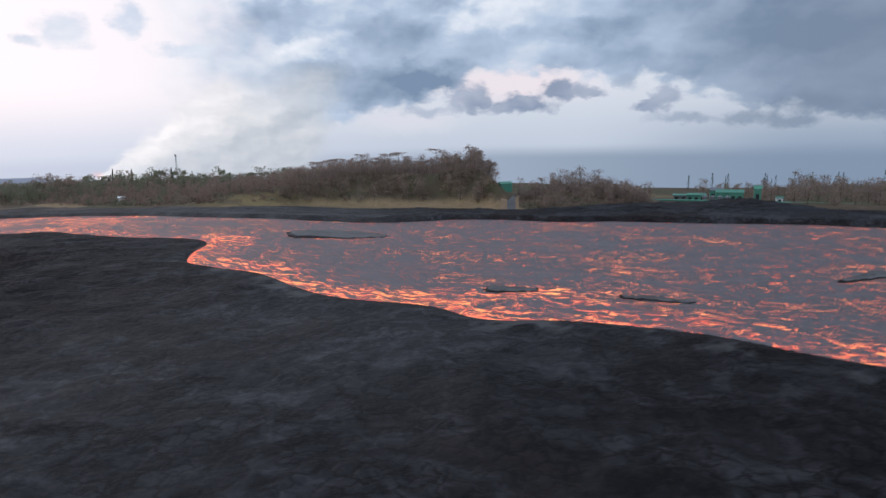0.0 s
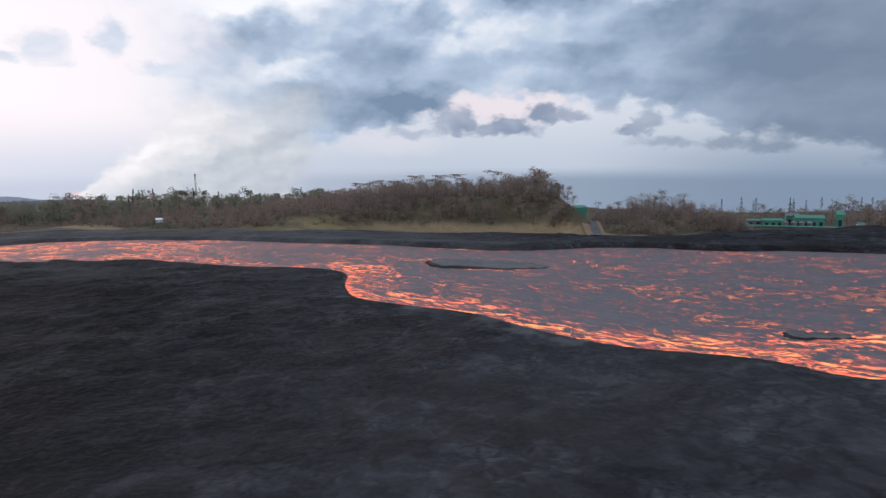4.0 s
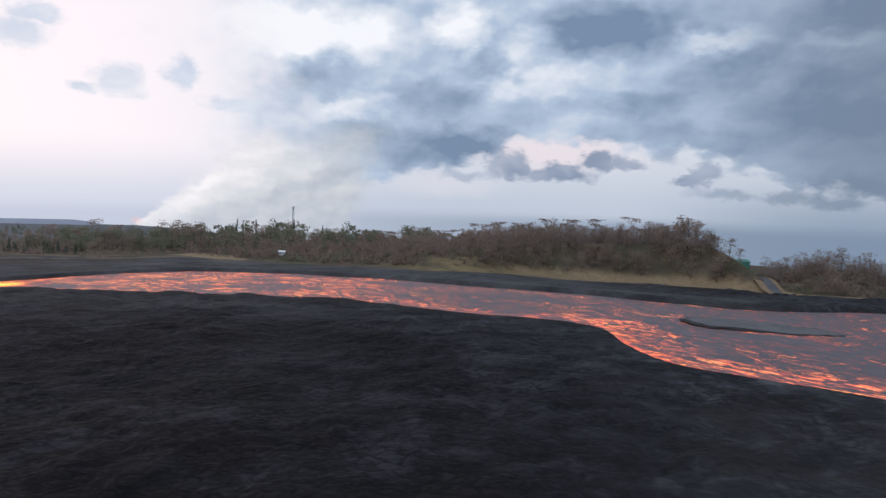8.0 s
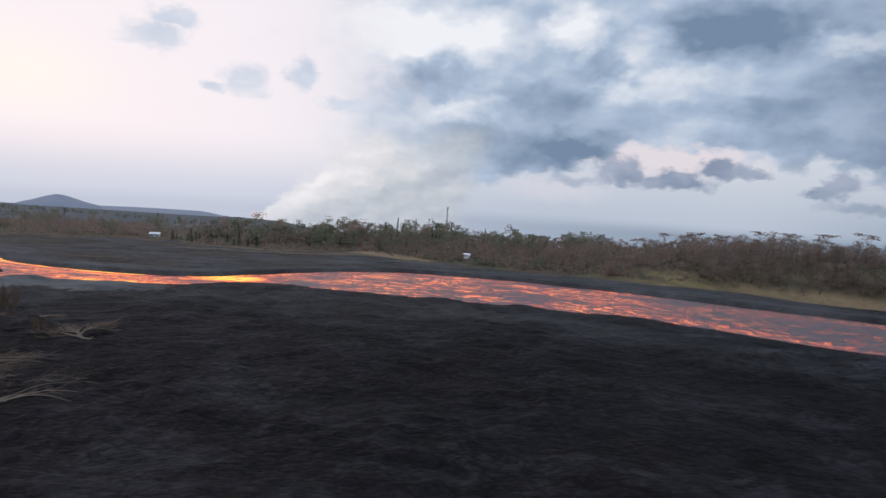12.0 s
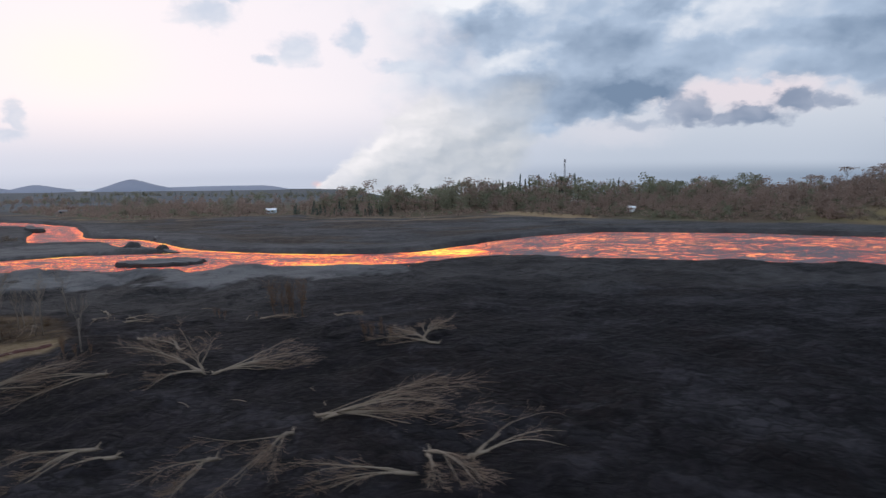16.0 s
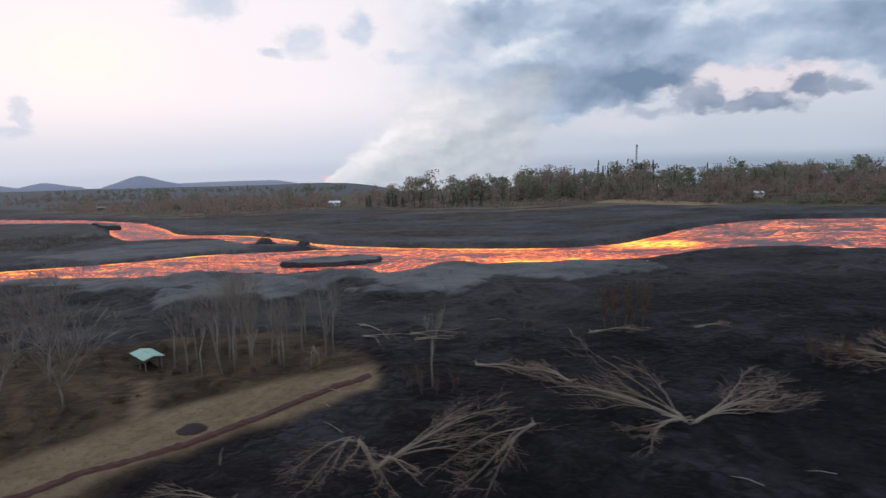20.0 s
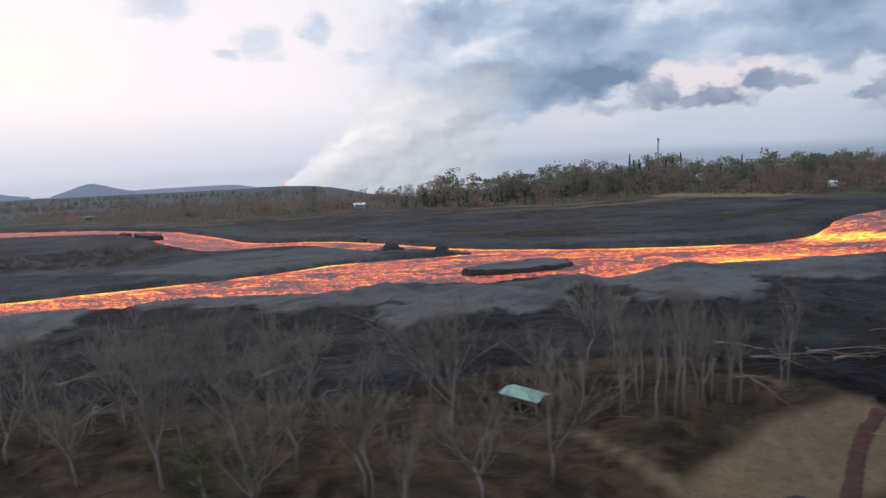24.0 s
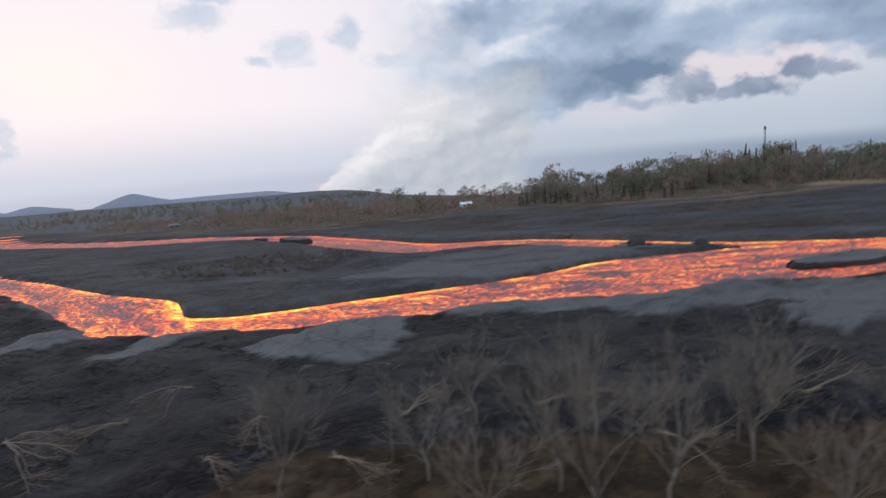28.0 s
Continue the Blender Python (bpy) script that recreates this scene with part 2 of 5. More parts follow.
    # the hot reach: streaming orange skin, grey rafts of crust, yellow where it surges
    lump = m.noise(m.vec("MULTIPLY", q, (0.30, 0.62, 1)), 1.0, 6, 0.68, 0.8)
    grain = m.noise(m.vec("MULTIPLY", m.vec("ADD", uv, w2), (1.1, 1.7, 1)), 1.0, 4, 0.70, 0.6)
    skin = m.ramp(m.math("ADD", mul(lump, 0.4), mul(grain, 0.6)), 0.46, 0.56, 0.04, 1.0)
    crustal = m.ramp(m.noise(m.vec("MULTIPLY", q, (0.05, 0.16, 1)), 1.0, 6, 0.64), 0.41, 0.53, 0.10, 1.0)
    body = mul(mul(m.ramp(heat, 0.33, 0.78, 0.0, 0.62), crustal), skin)
    fleck = m.ramp(m.noise(m.vec("MULTIPLY", m.vec("ADD", uv, w2), (0.75, 1.3, 1)), 1.0, 4, 0.64, 0.8), 0.54, 0.62)
    hot = mul(m.math("ADD", fleck, m.ramp(m.noise(m.vec("MULTIPLY", q, (0.10, 0.35, 1)), 1.0, 5, 0.6), 0.55, 0.70)), m.ramp(heat, 0.45, 0.8, 0.0, 1.0))
    surge = mul(m.ramp(heat, 0.85, 1.4, 0.0, 1.7), m.ramp(s2, 0.36, 0.6, 0.2, 1.0))
    glow = m.math("ADD", m.math("ADD", mul(line, m.ramp(heat, 0.3, 0.7, 2.4, 0.7)), body), m.math("ADD", m.math("ADD", surge, mul(hot, m.ramp(crustal, 0.1, 1.0, 0.35, 1.0))), m.math("ADD", m.math("ADD", rim, mul(streak, 0.22)), mul(spark, 0.7))))
    col = m.mix(m.ramp(glow, 0.05, 0.55), (0.42, 0.045, 0.042), (0.97, 0.125, 0.075))
    col = m.mix(m.ramp(glow, 0.6, 1.1), col, m.mix(m.ramp(heat, 0.35, 0.6), (1.0, 0.26, 0.13), (1.0, 0.25, 0.04)))
    col = m.mix(mul(m.ramp(glow, 1.1, 1.9), m.ramp(heat, 0.25, 0.9, 0.35, 1.0)), col, (1.0, 0.66, 0.085))
    power = mul(m.ramp(glow, 0.17, 0.66, 0.0, 1.0, False), m.ramp(glow, 0.5, 1.7, 1.0, 1.45))
    crust = m.mix(m.noise(q, 0.35, 6, 0.65), (0.070, 0.064, 0.067), (0.160, 0.146, 0.150))
    crust = m.mix(m.ramp(patch, 0.42, 0.6), crust, (0.102, 0.092, 0.094))
    crust = m.mix(m.ramp(grain, 0.44, 0.34, 0.0, 0.6), crust, (0.05, 0.045, 0.048))
    crust = m.mix(m.ramp(glow, 0.1, 0.7), crust, (0.022, 0.014, 0.012))       # the molten skin is black, it only glows
    h = m.math("SUBTRACT", m.noise(q, 0.9, 5, 0.65), mul(r1, 0.4))
    return m.surface(crust, 0.62, normal=m.bump(h, 0.7, 0.35), spec=0.3, emit=col, power=power)


def mat_bark(name, a, b):
    m = Nodes(name)
    p = m.obj()
    n = m.noise(m.vec("MULTIPLY", p, (3, 3, 0.7)), 2.0, 5, 0.65)
    c = m.mix(n, a, b)
    c = m.mix(m.math("MULTIPLY", m.rand(), 0.45), c, m.vec("MULTIPLY", c, (0.55, 0.5, 0.45)))
    return m.surface(c, 0.85, normal=m.bump(n, 0.6, 0.05), spec=0.2)


def mat_leaf(name, a, b, tint):
    m = Nodes(name)
    c = m.mix(m.island(), a, b)
    c = m.mix(m.math("MULTIPLY", m.rand(), 0.7), c, tint)
    c = m.mix(m.ramp(m.noise(m.obj(), 0.05, 3), 0.4, 0.6, 0.0, 0.5), c, tint)
    m.surface(c, 0.75, spec=0.2)
    front = m.out.inputs[0].links[0].from_socket
    thin, both = m.n.new("ShaderNodeBsdfTranslucent"), m.n.new("ShaderNodeMixShader")
    m.put(thin.inputs[0], c)
    both.inputs[0].default_value = 0.65
    m.l.new(front, both.inputs[1])
    m.l.new(thin.outputs[0], both.inputs[2])
    m.l.new(both.outputs[0], m.out.inputs[0])
    return m.mat


def mat_plain(name, a, b, rough=0.6, metal=0.0, scale=1.5):
    m = Nodes(name)
    p = m.obj()
    n = m.noise(p, scale, 5, 0.6)
    return m.surface(m.mix(n, a, b), rough, metal, normal=m.bump(n, 0.3, 0.03))


M_GROUND, M_LAVA = mat_ground(), mat_lava()
M_PALE = mat_bark("bleached_wood", (0.17, 0.132, 0.098), (0.34, 0.275, 0.208))
M_GREYBARK = mat_bark("grey_dead_bark", (0.15, 0.122, 0.10), (0.28, 0.235, 0.195))
M_TWIG = mat_bark("dead_twig", (0.15, 0.12, 0.095), (0.28, 0.228, 0.182))
M_BROWNTWIG = mat_bark("brown_twig", (0.13, 0.088, 0.062), (0.27, 0.195, 0.142))
M_DARKBARK = mat_bark("brown_bark", (0.045, 0.032, 0.024), (0.11, 0.08, 0.06))
M_RUSTBARK = mat_bark("rust_brown_bark", (0.075, 0.045, 0.030), (0.16, 0.10, 0.066))
M_BROWN = mat_leaf("scorched_brown_foliage", (0.26, 0.185, 0.150), (0.35, 0.26, 0.215), (0.29, 0.225, 0.185))
M_RUST = mat_leaf("rust_brown_foliage", (0.10, 0.058, 0.034), (0.21, 0.13, 0.078), (0.15, 0.10, 0.064))
M_GREEN = mat_leaf("olive_green_foliage", (0.155, 0.175, 0.115), (0.23, 0.25, 0.165), (0.25, 0.23, 0.17))
M_FRESH = mat_leaf("fresh_green_foliage", (0.05, 0.075, 0.024), (0.085, 0.115, 0.04), (0.07, 0.09, 0.035))
M_DARKGREEN = mat_leaf("dark_green_foliage", (0.05, 0.08, 0.066), (0.085, 0.12, 0.098), (0.08, 0.104, 0.086))
M_ROCK = mat_plain("black_lava_rock", (0.012, 0.011, 0.011), (0.05, 0.047, 0.046), 0.9)
M_CRUST = mat_plain("grey_lava_crust", (0.06, 0.058, 0.058), (0.14, 0.135, 0.13), 0.85, scale=0.5)
M_ROOF = mat_plain("pale_green_sheet_metal", (0.22, 0.38, 0.30), (0.32, 0.48, 0.39), 0.6, 0.0, 0.6)
M_WOOD = mat_plain("weathered_timber", (0.10, 0.08, 0.06), (0.22, 0.18, 0.14))
M_WHITE = mat_plain("white_paint", (0.62, 0.63, 0.64), (0.82, 0.82, 0.82))
M_PLANT = mat_plain("green_painted_steel", (0.03, 0.15, 0.10), (0.08, 0.26, 0.175), 0.5)
M_STEEL = mat_plain("grey_steel", (0.12, 0.12, 0.13), (0.22, 0.22, 0.23), 0.5, 0.6)
M_RED = mat_plain("dark_red_cinder", (0.040, 0.014, 0.010), (0.088, 0.030, 0.022), 0.95, scale=0.8)
M_ASPHALT = mat_plain("worn_asphalt", (0.05, 0.05, 0.052), (0.10, 0.10, 0.10), 0.9, scale=0.5)
M_WINDOW = mat_plain("dark_window_glass", (0.02, 0.025, 0.03), (0.04, 0.045, 0.05), 0.1)
M_CUT = mat_plain("bare_ochre_cutting", (0.14, 0.085, 0.045), (0.25, 0.165, 0.095), 0.95, scale=0.3)

# ---------------- plan ----------------
NEAR = [(420, -160), (260, -70), (160, 0), (110, 28), (80, 46), (50, 64), (36, 78), (20, 87), (8, 90), (0, 99), (-15, 107), (-24, 116), (-35, 131),
        (-47, 140), (-57, 149), (-61, 163), (-62, 178), (-72, 187), (-90, 194), (-110, 206), (-131, 217), (-171, 225), (-203, 227), (-224, 231),
        (-238, 227), (-252, 222), (-280, 217), (-304, 211), (-328, 208), (-349, 205), (-370, 206), (-389, 201), (-408, 197), (-430, 195),
        (-450, 195), (-461, 201), (-478, 212), (-500, 228), (-545, 260), (-640, 320), (-800, 430), (-1100, 640)]
FAR = [(-1150, 800), (-985, 693), (-783, 537), (-663, 465), (-600, 434), (-550, 411), (-517, 391), (-484, 372), (-460, 349), (-438, 328),
       (-420, 308), (-406, 298), (-388, 295), (-372, 288), (-350, 271), (-335, 259), (-313, 249), (-287, 243), (-266, 242), (-252, 249),
       (-243, 262), (-233, 279), (-219, 294), (-203, 303), (-160, 296), (-137, 283), (-115, 272), (-90, 253), (-60, 231), (-40, 217), (-14, 202),
       (10, 200), (26, 194), (40, 184), (54, 180), (79, 167), (96, 159), (111, 149), (150, 128), (260, 60), (460, -60)]
ISLE = [(-350, 242.5), (-338, 243.5), (-333, 246), (-345, 251), (-357, 256), (-367, 263), (-382, 275), (-398, 276), (-411, 273), (-426, 284), (-451, 308), (-478, 338), (-500, 356), (-517, 371),
        (-549, 381), (-585, 388), (-617, 402), (-700, 450), (-800, 505), (-950, 610), (-1040, 660), (-900, 540), (-760, 430), (-650, 347), (-581, 299),
        (-526, 266), (-490, 242), (-459, 226), (-449, 216), (-442, 208), (-428, 208), (-413, 213), (-396, 219), (-380, 225), (-370, 231), (-363, 238)]
# where plants begin beyond the flow
VEG = [(-3400, 2500), (-1100, 830), (-820, 645), (-640, 512), (-500, 415), (-440, 435), (-385, 450), (-350, 402), (-290, 398), (-250, 412), (-216, 381),
       (-182, 357), (-104, 311), (-64, 332), (-21, 335), (10, 322), (30, 308), (40, 288), (54, 262), (63, 248), (80, 262), (100, 264), (113, 234), (140, 204), (300, 120), (3400, -1500)]
SOIL = [(-283, 151), (-293, 163), (-308, 166), (-325, 159), (-345, 153), (-375, 152), (-397, 147), (-402, 125), (-380, 95), (-330, 60), (-300, 85), (-296, 125), (-289, 139)]
# pale lobes of smooth crust spilt over the near bank: centre and half sizes
LOBES = ((-371, 199, 13, 6), (-349, 200, 13, 7), (-322, 196, 14, 12), (-286, 203, 13, 15), (-262, 212, 14, 11), (-404, 187, 13, 11), (-439, 189, 4, 8), (-464, 195, 9, 8), (-301, 206, 12, 7))
TRACK = [(-281, 150.5), (-290, 145), (-299, 134), (-306, 122), (-311, 108), (-313, 90)]


def smooth_line(pts, n=4, closed=False):
    """Catmull-Rom through plan points."""
    p = np.array(pts, float)
    q = np.vstack([p[-1], p, p[0], p[1]]) if closed else np.vstack([2 * p[0] - p[1], p, 2 * p[-1] - p[-2]])
    out = []
    for i in range(1, len(q) - 2):
        a, b, c, d = q[i - 1:i + 3]
        for t in np.arange(n) / n:
            out.append(0.5 * (2 * b + (c - a) * t + (2 * a - 5 * b + 4 * c - d) * t ** 2 + (3 * b - a - 3 * c + d) * t ** 3))
    if not closed:
        out.append(p[-1])
    return np.array(out)


NEAR_S, FAR_S, ISLE_S = smooth_line(NEAR), smooth_line(FAR), smooth_line(ISLE, 3, True)
LAVA_POLY = np.vstack([NEAR_S, FAR_S])
SOIL_S, TRACK_S = smooth_line(SOIL, 4, True), smooth_line(TRACK, 6)


def inside(poly, x, y):
    r = np.zeros(x.shape, bool)
    for (x0, y0), (x1, y1) in zip(poly, np.roll(poly, -1, 0)):
        if y0 != y1:
            r ^= ((y0 > y) != (y1 > y)) & (x < (x1 - x0) * (y - y0) / (y1 - y0) + x0)
    return r


def distance(line, x, y, closed=False, along=False):
    """Distance of points to a line of the plan and, if asked, the length along it."""
    best, where, run = np.full(x.shape, 1e9), np.zeros(x.shape), 0.0
    pairs = list(zip(line[:-1], line[1:])) + ([(line[-1], line[0])] if closed else [])
    for (x0, y0), (x1, y1) in pairs:
        dx, dy = x1 - x0, y1 - y0
        l2 = dx * dx + dy * dy + 1e-9
        t = np.clip(((x - x0) * dx + (y - y0) * dy) / l2, 0, 1)
        d = (x - x0 - t * dx) ** 2 + (y - y0 - t * dy) ** 2
        if along:
            where = np.where(d < best, run + t * math.sqrt(l2), where)
        best = np.minimum(best, d)
        run += math.sqrt(l2)
    return (np.sqrt(best), where) if along else np.sqrt(best)


def lattice(i, j, seed):
    h = (i.astype(np.int64) * 374761393 + j.astype(np.int64) * 668265263 + seed * 974634777) & 0x7FFFFFFF
    h = ((h ^ (h >> 13)) * 1274126177) & 0x7FFFFFFF
    return ((h ^ (h >> 16)) & 0xFFFF) / 65535.0


def vnoise(x, y, seed=0):
    i, j = np.floor(x), np.floor(y)
    u, v = x - i, y - j
    u, v = u * u * (3 - 2 * u), v * v * (3 - 2 * v)
    a, b, c, d = lattice(i, j, seed), lattice(i + 1, j, seed), lattice(i, j + 1, seed), lattice(i + 1, j + 1, seed)
    return (a + (b - a) * u) * (1 - v) + (c + (d - c) * u) * v


def fbm(x, y, scale, octaves=4, seed=0, gain=0.5):
    s, amp, tot, k = 0, 1.0, 0, 1.0 / scale
    for o in range(octaves):
        s = s + amp * vnoise(x * k + 17.3 * o, y * k - 9.1 * o, seed + o)
        tot += amp
        amp *= gain
        k *= 2.03
    return s / tot


def step(a, b, v):
    u = np.clip((v - a) / (b - a), 0, 1)
    return u * u * (3 - 2 * u)


def bell(x, y, cx, cy, rx, ry):
    return np.exp(-(((x - cx) / rx) ** 2 + ((y - cy) / ry) ** 2))


def base_z(x, y):
    """The lie of the land: it falls to the coast ahead and to the west."""
    east = step(0.05, 0.5, np.arctan2(x, np.maximum(y - 60, 1)))
    bank = np.interp(x, [-210, -160, -115, -60, -14, 26, 54, 111], [307, 298, 274, 233, 205, 205, 205, 205])
    levee = 0.085 * np.clip(y - bank, 0, 85) * step(-120, 0, x) * step(135, 100, x)
    beyond = 0.075 * np.clip(y - np.interp(x, [111, 150, 260, 460], [149, 128, 60, -60]), 0, 60) * step(108, 138, x)
    return -levee - beyond + 0.0262 * np.clip(x, -900, 150) - (0.042 + 0.030 * east) * np.maximum(0, y - 225) - 0.009 * np.maximum(0, np.hypot(x, y) - 700) - 0.10 * np.maximum(0, y - 610) * step(-0.40, -0.02, np.arctan2(x + 250, np.maximum(y - 80, 1)))


def hills(x, y):
    v = veg_line(x)
    h = (8.5 + 7.2 * step(-120, 0, x) + 2.0 * bell(x, y, -30, 395, 40, 40) + 2.5 * bell(x, y, 25, 367, 16, 30)) * step(4, 40, y - v) * step(-135, -35, x) * step(46, 31, x) * step(520, 450, y)
    h = h + 2.5 * step(5, 60, y - v) * step(-260, -150, x) * step(-40, -90, x) * step(560, 460, y) + 1.4 * bell(x, y, -84, 330, 22, 15)
    h = h + 9.0 * bell(x, y, 76, 314, 25, 26) - 4.0 * step(2, 75, y - v) * step(100, 122, x) + 5.0 * bell(x, y, 43, 338, 8, 26)
    return h + 3.0 * bell(x, y, -230, 570, 90, 90)


def river_sd(x, y):
    """Below zero on the flow."""
    d = np.minimum(distance(LAVA_POLY, x, y, True), distance(ISLE_S, x, y, True))
    return np.where(inside(LAVA_POLY, x, y) & ~inside(ISLE_S, x, y), -d, d)


def veg_line(x):
    v = np.array(VEG, float)
    return np.interp(x, v[:, 0], v[:, 1])


def land(x, y):
    """Height and surface masks of the ground."""
    x, y = np.asarray(x, float), np.asarray(y, float)
    sd = np.full(x.shape, 400.0)
    m = (x > -1200) & (x < 470) & (y > -170) & (y < 830)
    sd[m] = river_sd(x[m], y[m])
    n1, n2, n3 = fbm(x, y, 30, 3, 1), fbm(x, y, 7, 3, 5), fbm(x, y, 2.2, 3, 9)
    dv = y - veg_line(x) + 10 * (n1 - 0.5) + 5 * (n2 - 0.5)
    veg = step(-1.5, 2.5, dv)
    lobe = np.full(x.shape, -9.0)
    for cx, cy, rx, ry in LOBES:
        lobe = np.maximum(lobe, 1 - np.hypot((x - cx - 0.35 * (y - cy)) / rx, (y - cy) / ry))
    lobe = lobe + 1.5 * (fbm(x, y * 1.2, 8, 4, 31, 0.55) - 0.5)
    west = step(-225, -262, x)
    near_side = (y < np.interp(x, NEAR_S[::-1, 0], NEAR_S[::-1, 1]) + 5)
    shelf = west * near_side * np.maximum(step(-0.01, 0.04, lobe), step(0.5, -0.5, sd - 11 * np.maximum(0, fbm(x, y, 17, 4, 33, 0.55) - 0.46)))
    grey = shelf
    isle = inside(ISLE_S, x, y)
    grey = np.maximum(grey, 0.85 * isle * step(0.60, 0.70, 0.8 * bell(x, y, -382, 246, 36, 22) + 0.6 * fbm(x, y * 2.2, 22, 4, 41)))
    grey = np.maximum(grey, 0.16 * isle * (0.4 + 1.2 * fbm(x, y * 1.6, 30, 3, 42)))
    far_grey = step(-232, -262, x) * (~near_side) * (~isle) * step(4, 0, sd - 44 * np.maximum(0, fbm(x, y, 34, 4, 47) - 0.12)) * (0.6 + 0.8 * (fbm(x, y * 1.8, 30, 4, 43) - 0.5))
    grey = np.maximum(grey, 0.80 * np.clip(far_grey, 0, 1))
    # haze over the far bank, painted as a paler ground colour
    grey = np.maximum(grey, 0.40 * (~near_side) * step(40, -60, x) * (0.3 + 1.4 * fbm(x, y * 1.6, 18, 3, 45)))
    grey = np.maximum(grey, 0.20 * near_side * bell(x, y, -30, 84, 46, 34) * (0.4 + 1.2 * fbm(x, y, 12, 3, 46)))
    pale = step(-70, -50, x) * near_side * step(10, 3, sd) * step(0.54, 0.60, fbm(x, y, 5.5, 4, 51, 0.6))
    grey = np.maximum(grey, 0.5 * pale)
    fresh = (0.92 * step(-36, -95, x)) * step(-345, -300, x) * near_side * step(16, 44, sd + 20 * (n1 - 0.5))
    # lens vignette painted into the ground colour as a darker patch
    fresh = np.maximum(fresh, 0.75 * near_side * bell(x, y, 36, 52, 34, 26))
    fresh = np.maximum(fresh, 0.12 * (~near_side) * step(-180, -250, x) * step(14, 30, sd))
    ds = np.where(inside(SOIL_S, x, y), -1.0, 1.0) * distance(SOIL_S, x, y, True) + 5 * (n2 - 0.5)
    soil = step(1.0, -1.0, ds)
    rope = west * near_side * (1 - soil) * step(52, 40, sd + 34 * (n1 - 0.5)) * step(-250, -292, x + 26 * (n1 - 0.5))
    rope = np.maximum(rope, 0.6 * near_side * step(-80, -170, x) * (1 - soil) * step(34, 20, sd + 30 * (n1 - 0.5)))
    dt = distance(TRACK_S, x, y) + 3.0 * (n2 - 0.5)
    straw = 0.6 * soil * step(6.0, 3.5, dt)
    path = distance(np.array([(-309, 147), (-305, 141), (-301, 135)], float), x, y)
    straw = np.maximum(straw, 0.55 * soil * step(1.1, 0.4, path + 1.6 * (n2 - 0.5)))
    strip = veg * step(20, 11, dv - 15 * bell(x, y, -230, 395, 26, 60) - 8 * (n2 - 0.5) - 4 * step(-95, -70, x)) * np.clip(step(-262, -252, x) * step(-196, -205, x) + step(-80, -60, x) * step(85, 70, x) + step(-360, -345, x) * step(-270, -290, x) * 0.6, 0, 1)
    straw = np.maximum(straw, strip)
    straw = np.maximum(straw, 0.5 * (~near_side) * (1 - veg) * step(-30, -10, dv) * step(-170, -240, x) * step(0.52, 0.60, fbm(x, y * 3.0, 26, 4, 67)))
    grass = veg * np.clip(1.4 * bell(x, y, -82, 326, 34, 24), 0, 1) * step(0.2, 0.45, n2)
    grass = np.maximum(grass, veg * 0.9 * bell(x, y, 140, 420, 50, 22))
    rough = (1 - 0.85 * np.maximum(grey, 0.4 * rope)) * (1 - 0.8 * soil) * (1 - 0.9 * veg)
    fade = step(0, 16, sd)
    z = base_z(x, y) + hills(x, y) * step(-5, 30, dv)
    clinker = step(0.50, 0.66, fbm(x + 9 * n1, y - 7 * n2, 3.6, 4, 25, 0.6)) * step(0.42, 0.58, fbm(x, y, 26, 3, 27))
    z = z + rough * fade * ((n1 - 0.5) * 2.4 + (n2 - 0.5) * 1.0) + rough * step(0, 4, sd) * ((n3 - 0.5) * 0.3 + 0.45 * clinker + (fbm(x + 5 * n2, y, 1.6, 2, 29) - 0.5) * 0.2)
    z = z + veg * (n1 - 0.5) * 2.0
    tier = 6.5 * fbm(x + 6 * (n2 - 0.5), y * 1.5, 11, 4, 63)
    z = z + rope * 0.5 * (np.floor(tier) + step(0.3, 0.6, tier - np.floor(tier)) - 3.2) + 0.4 * shelf * step(0, 3, sd)
    far_bank = (~near_side) | isle
    z = z + np.where(far_bank, np.where(isle, 0.8, 1.1), 0.25) * step(-0.4, 0.9, sd) * step(30, 8, sd) - 1.6 * step(0.2, -2.0, sd)
    z = z + soil * (0.3 + 0.5 * (n2 - 0.5)) - 1.2 * bell(x, y, -314.3, 154.2, 6, 5)
    brown = 0.55 * (~near_side) * (~isle) * (1 - veg) * step(-120, -220, x) * step(12, 26, sd) * step(0.47, 0.58, fbm(x, y * 2.2, 34, 4, 65))
    soil = np.maximum(soil, brown)
    # distant: share of painted haze, growing with distance
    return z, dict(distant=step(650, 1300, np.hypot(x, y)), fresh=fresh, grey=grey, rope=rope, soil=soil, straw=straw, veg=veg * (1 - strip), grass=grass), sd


def ground_z(x, y):
    return float(land(np.array([x]), np.array([y]))[0][0])


def axis(lo, hi, fine, ends, steps):
    """Grid lines: fine between lo and hi, growing towards both ends."""
    mid = np.arange(lo, hi, fine)
    a = lo - np.geomspace(fine, lo - ends[0], steps[0])[::-1]
    b = mid[-1] + np.geomspace(fine, ends[1] - mid[-1], steps[1])
    return np.concatenate([a, mid, b])


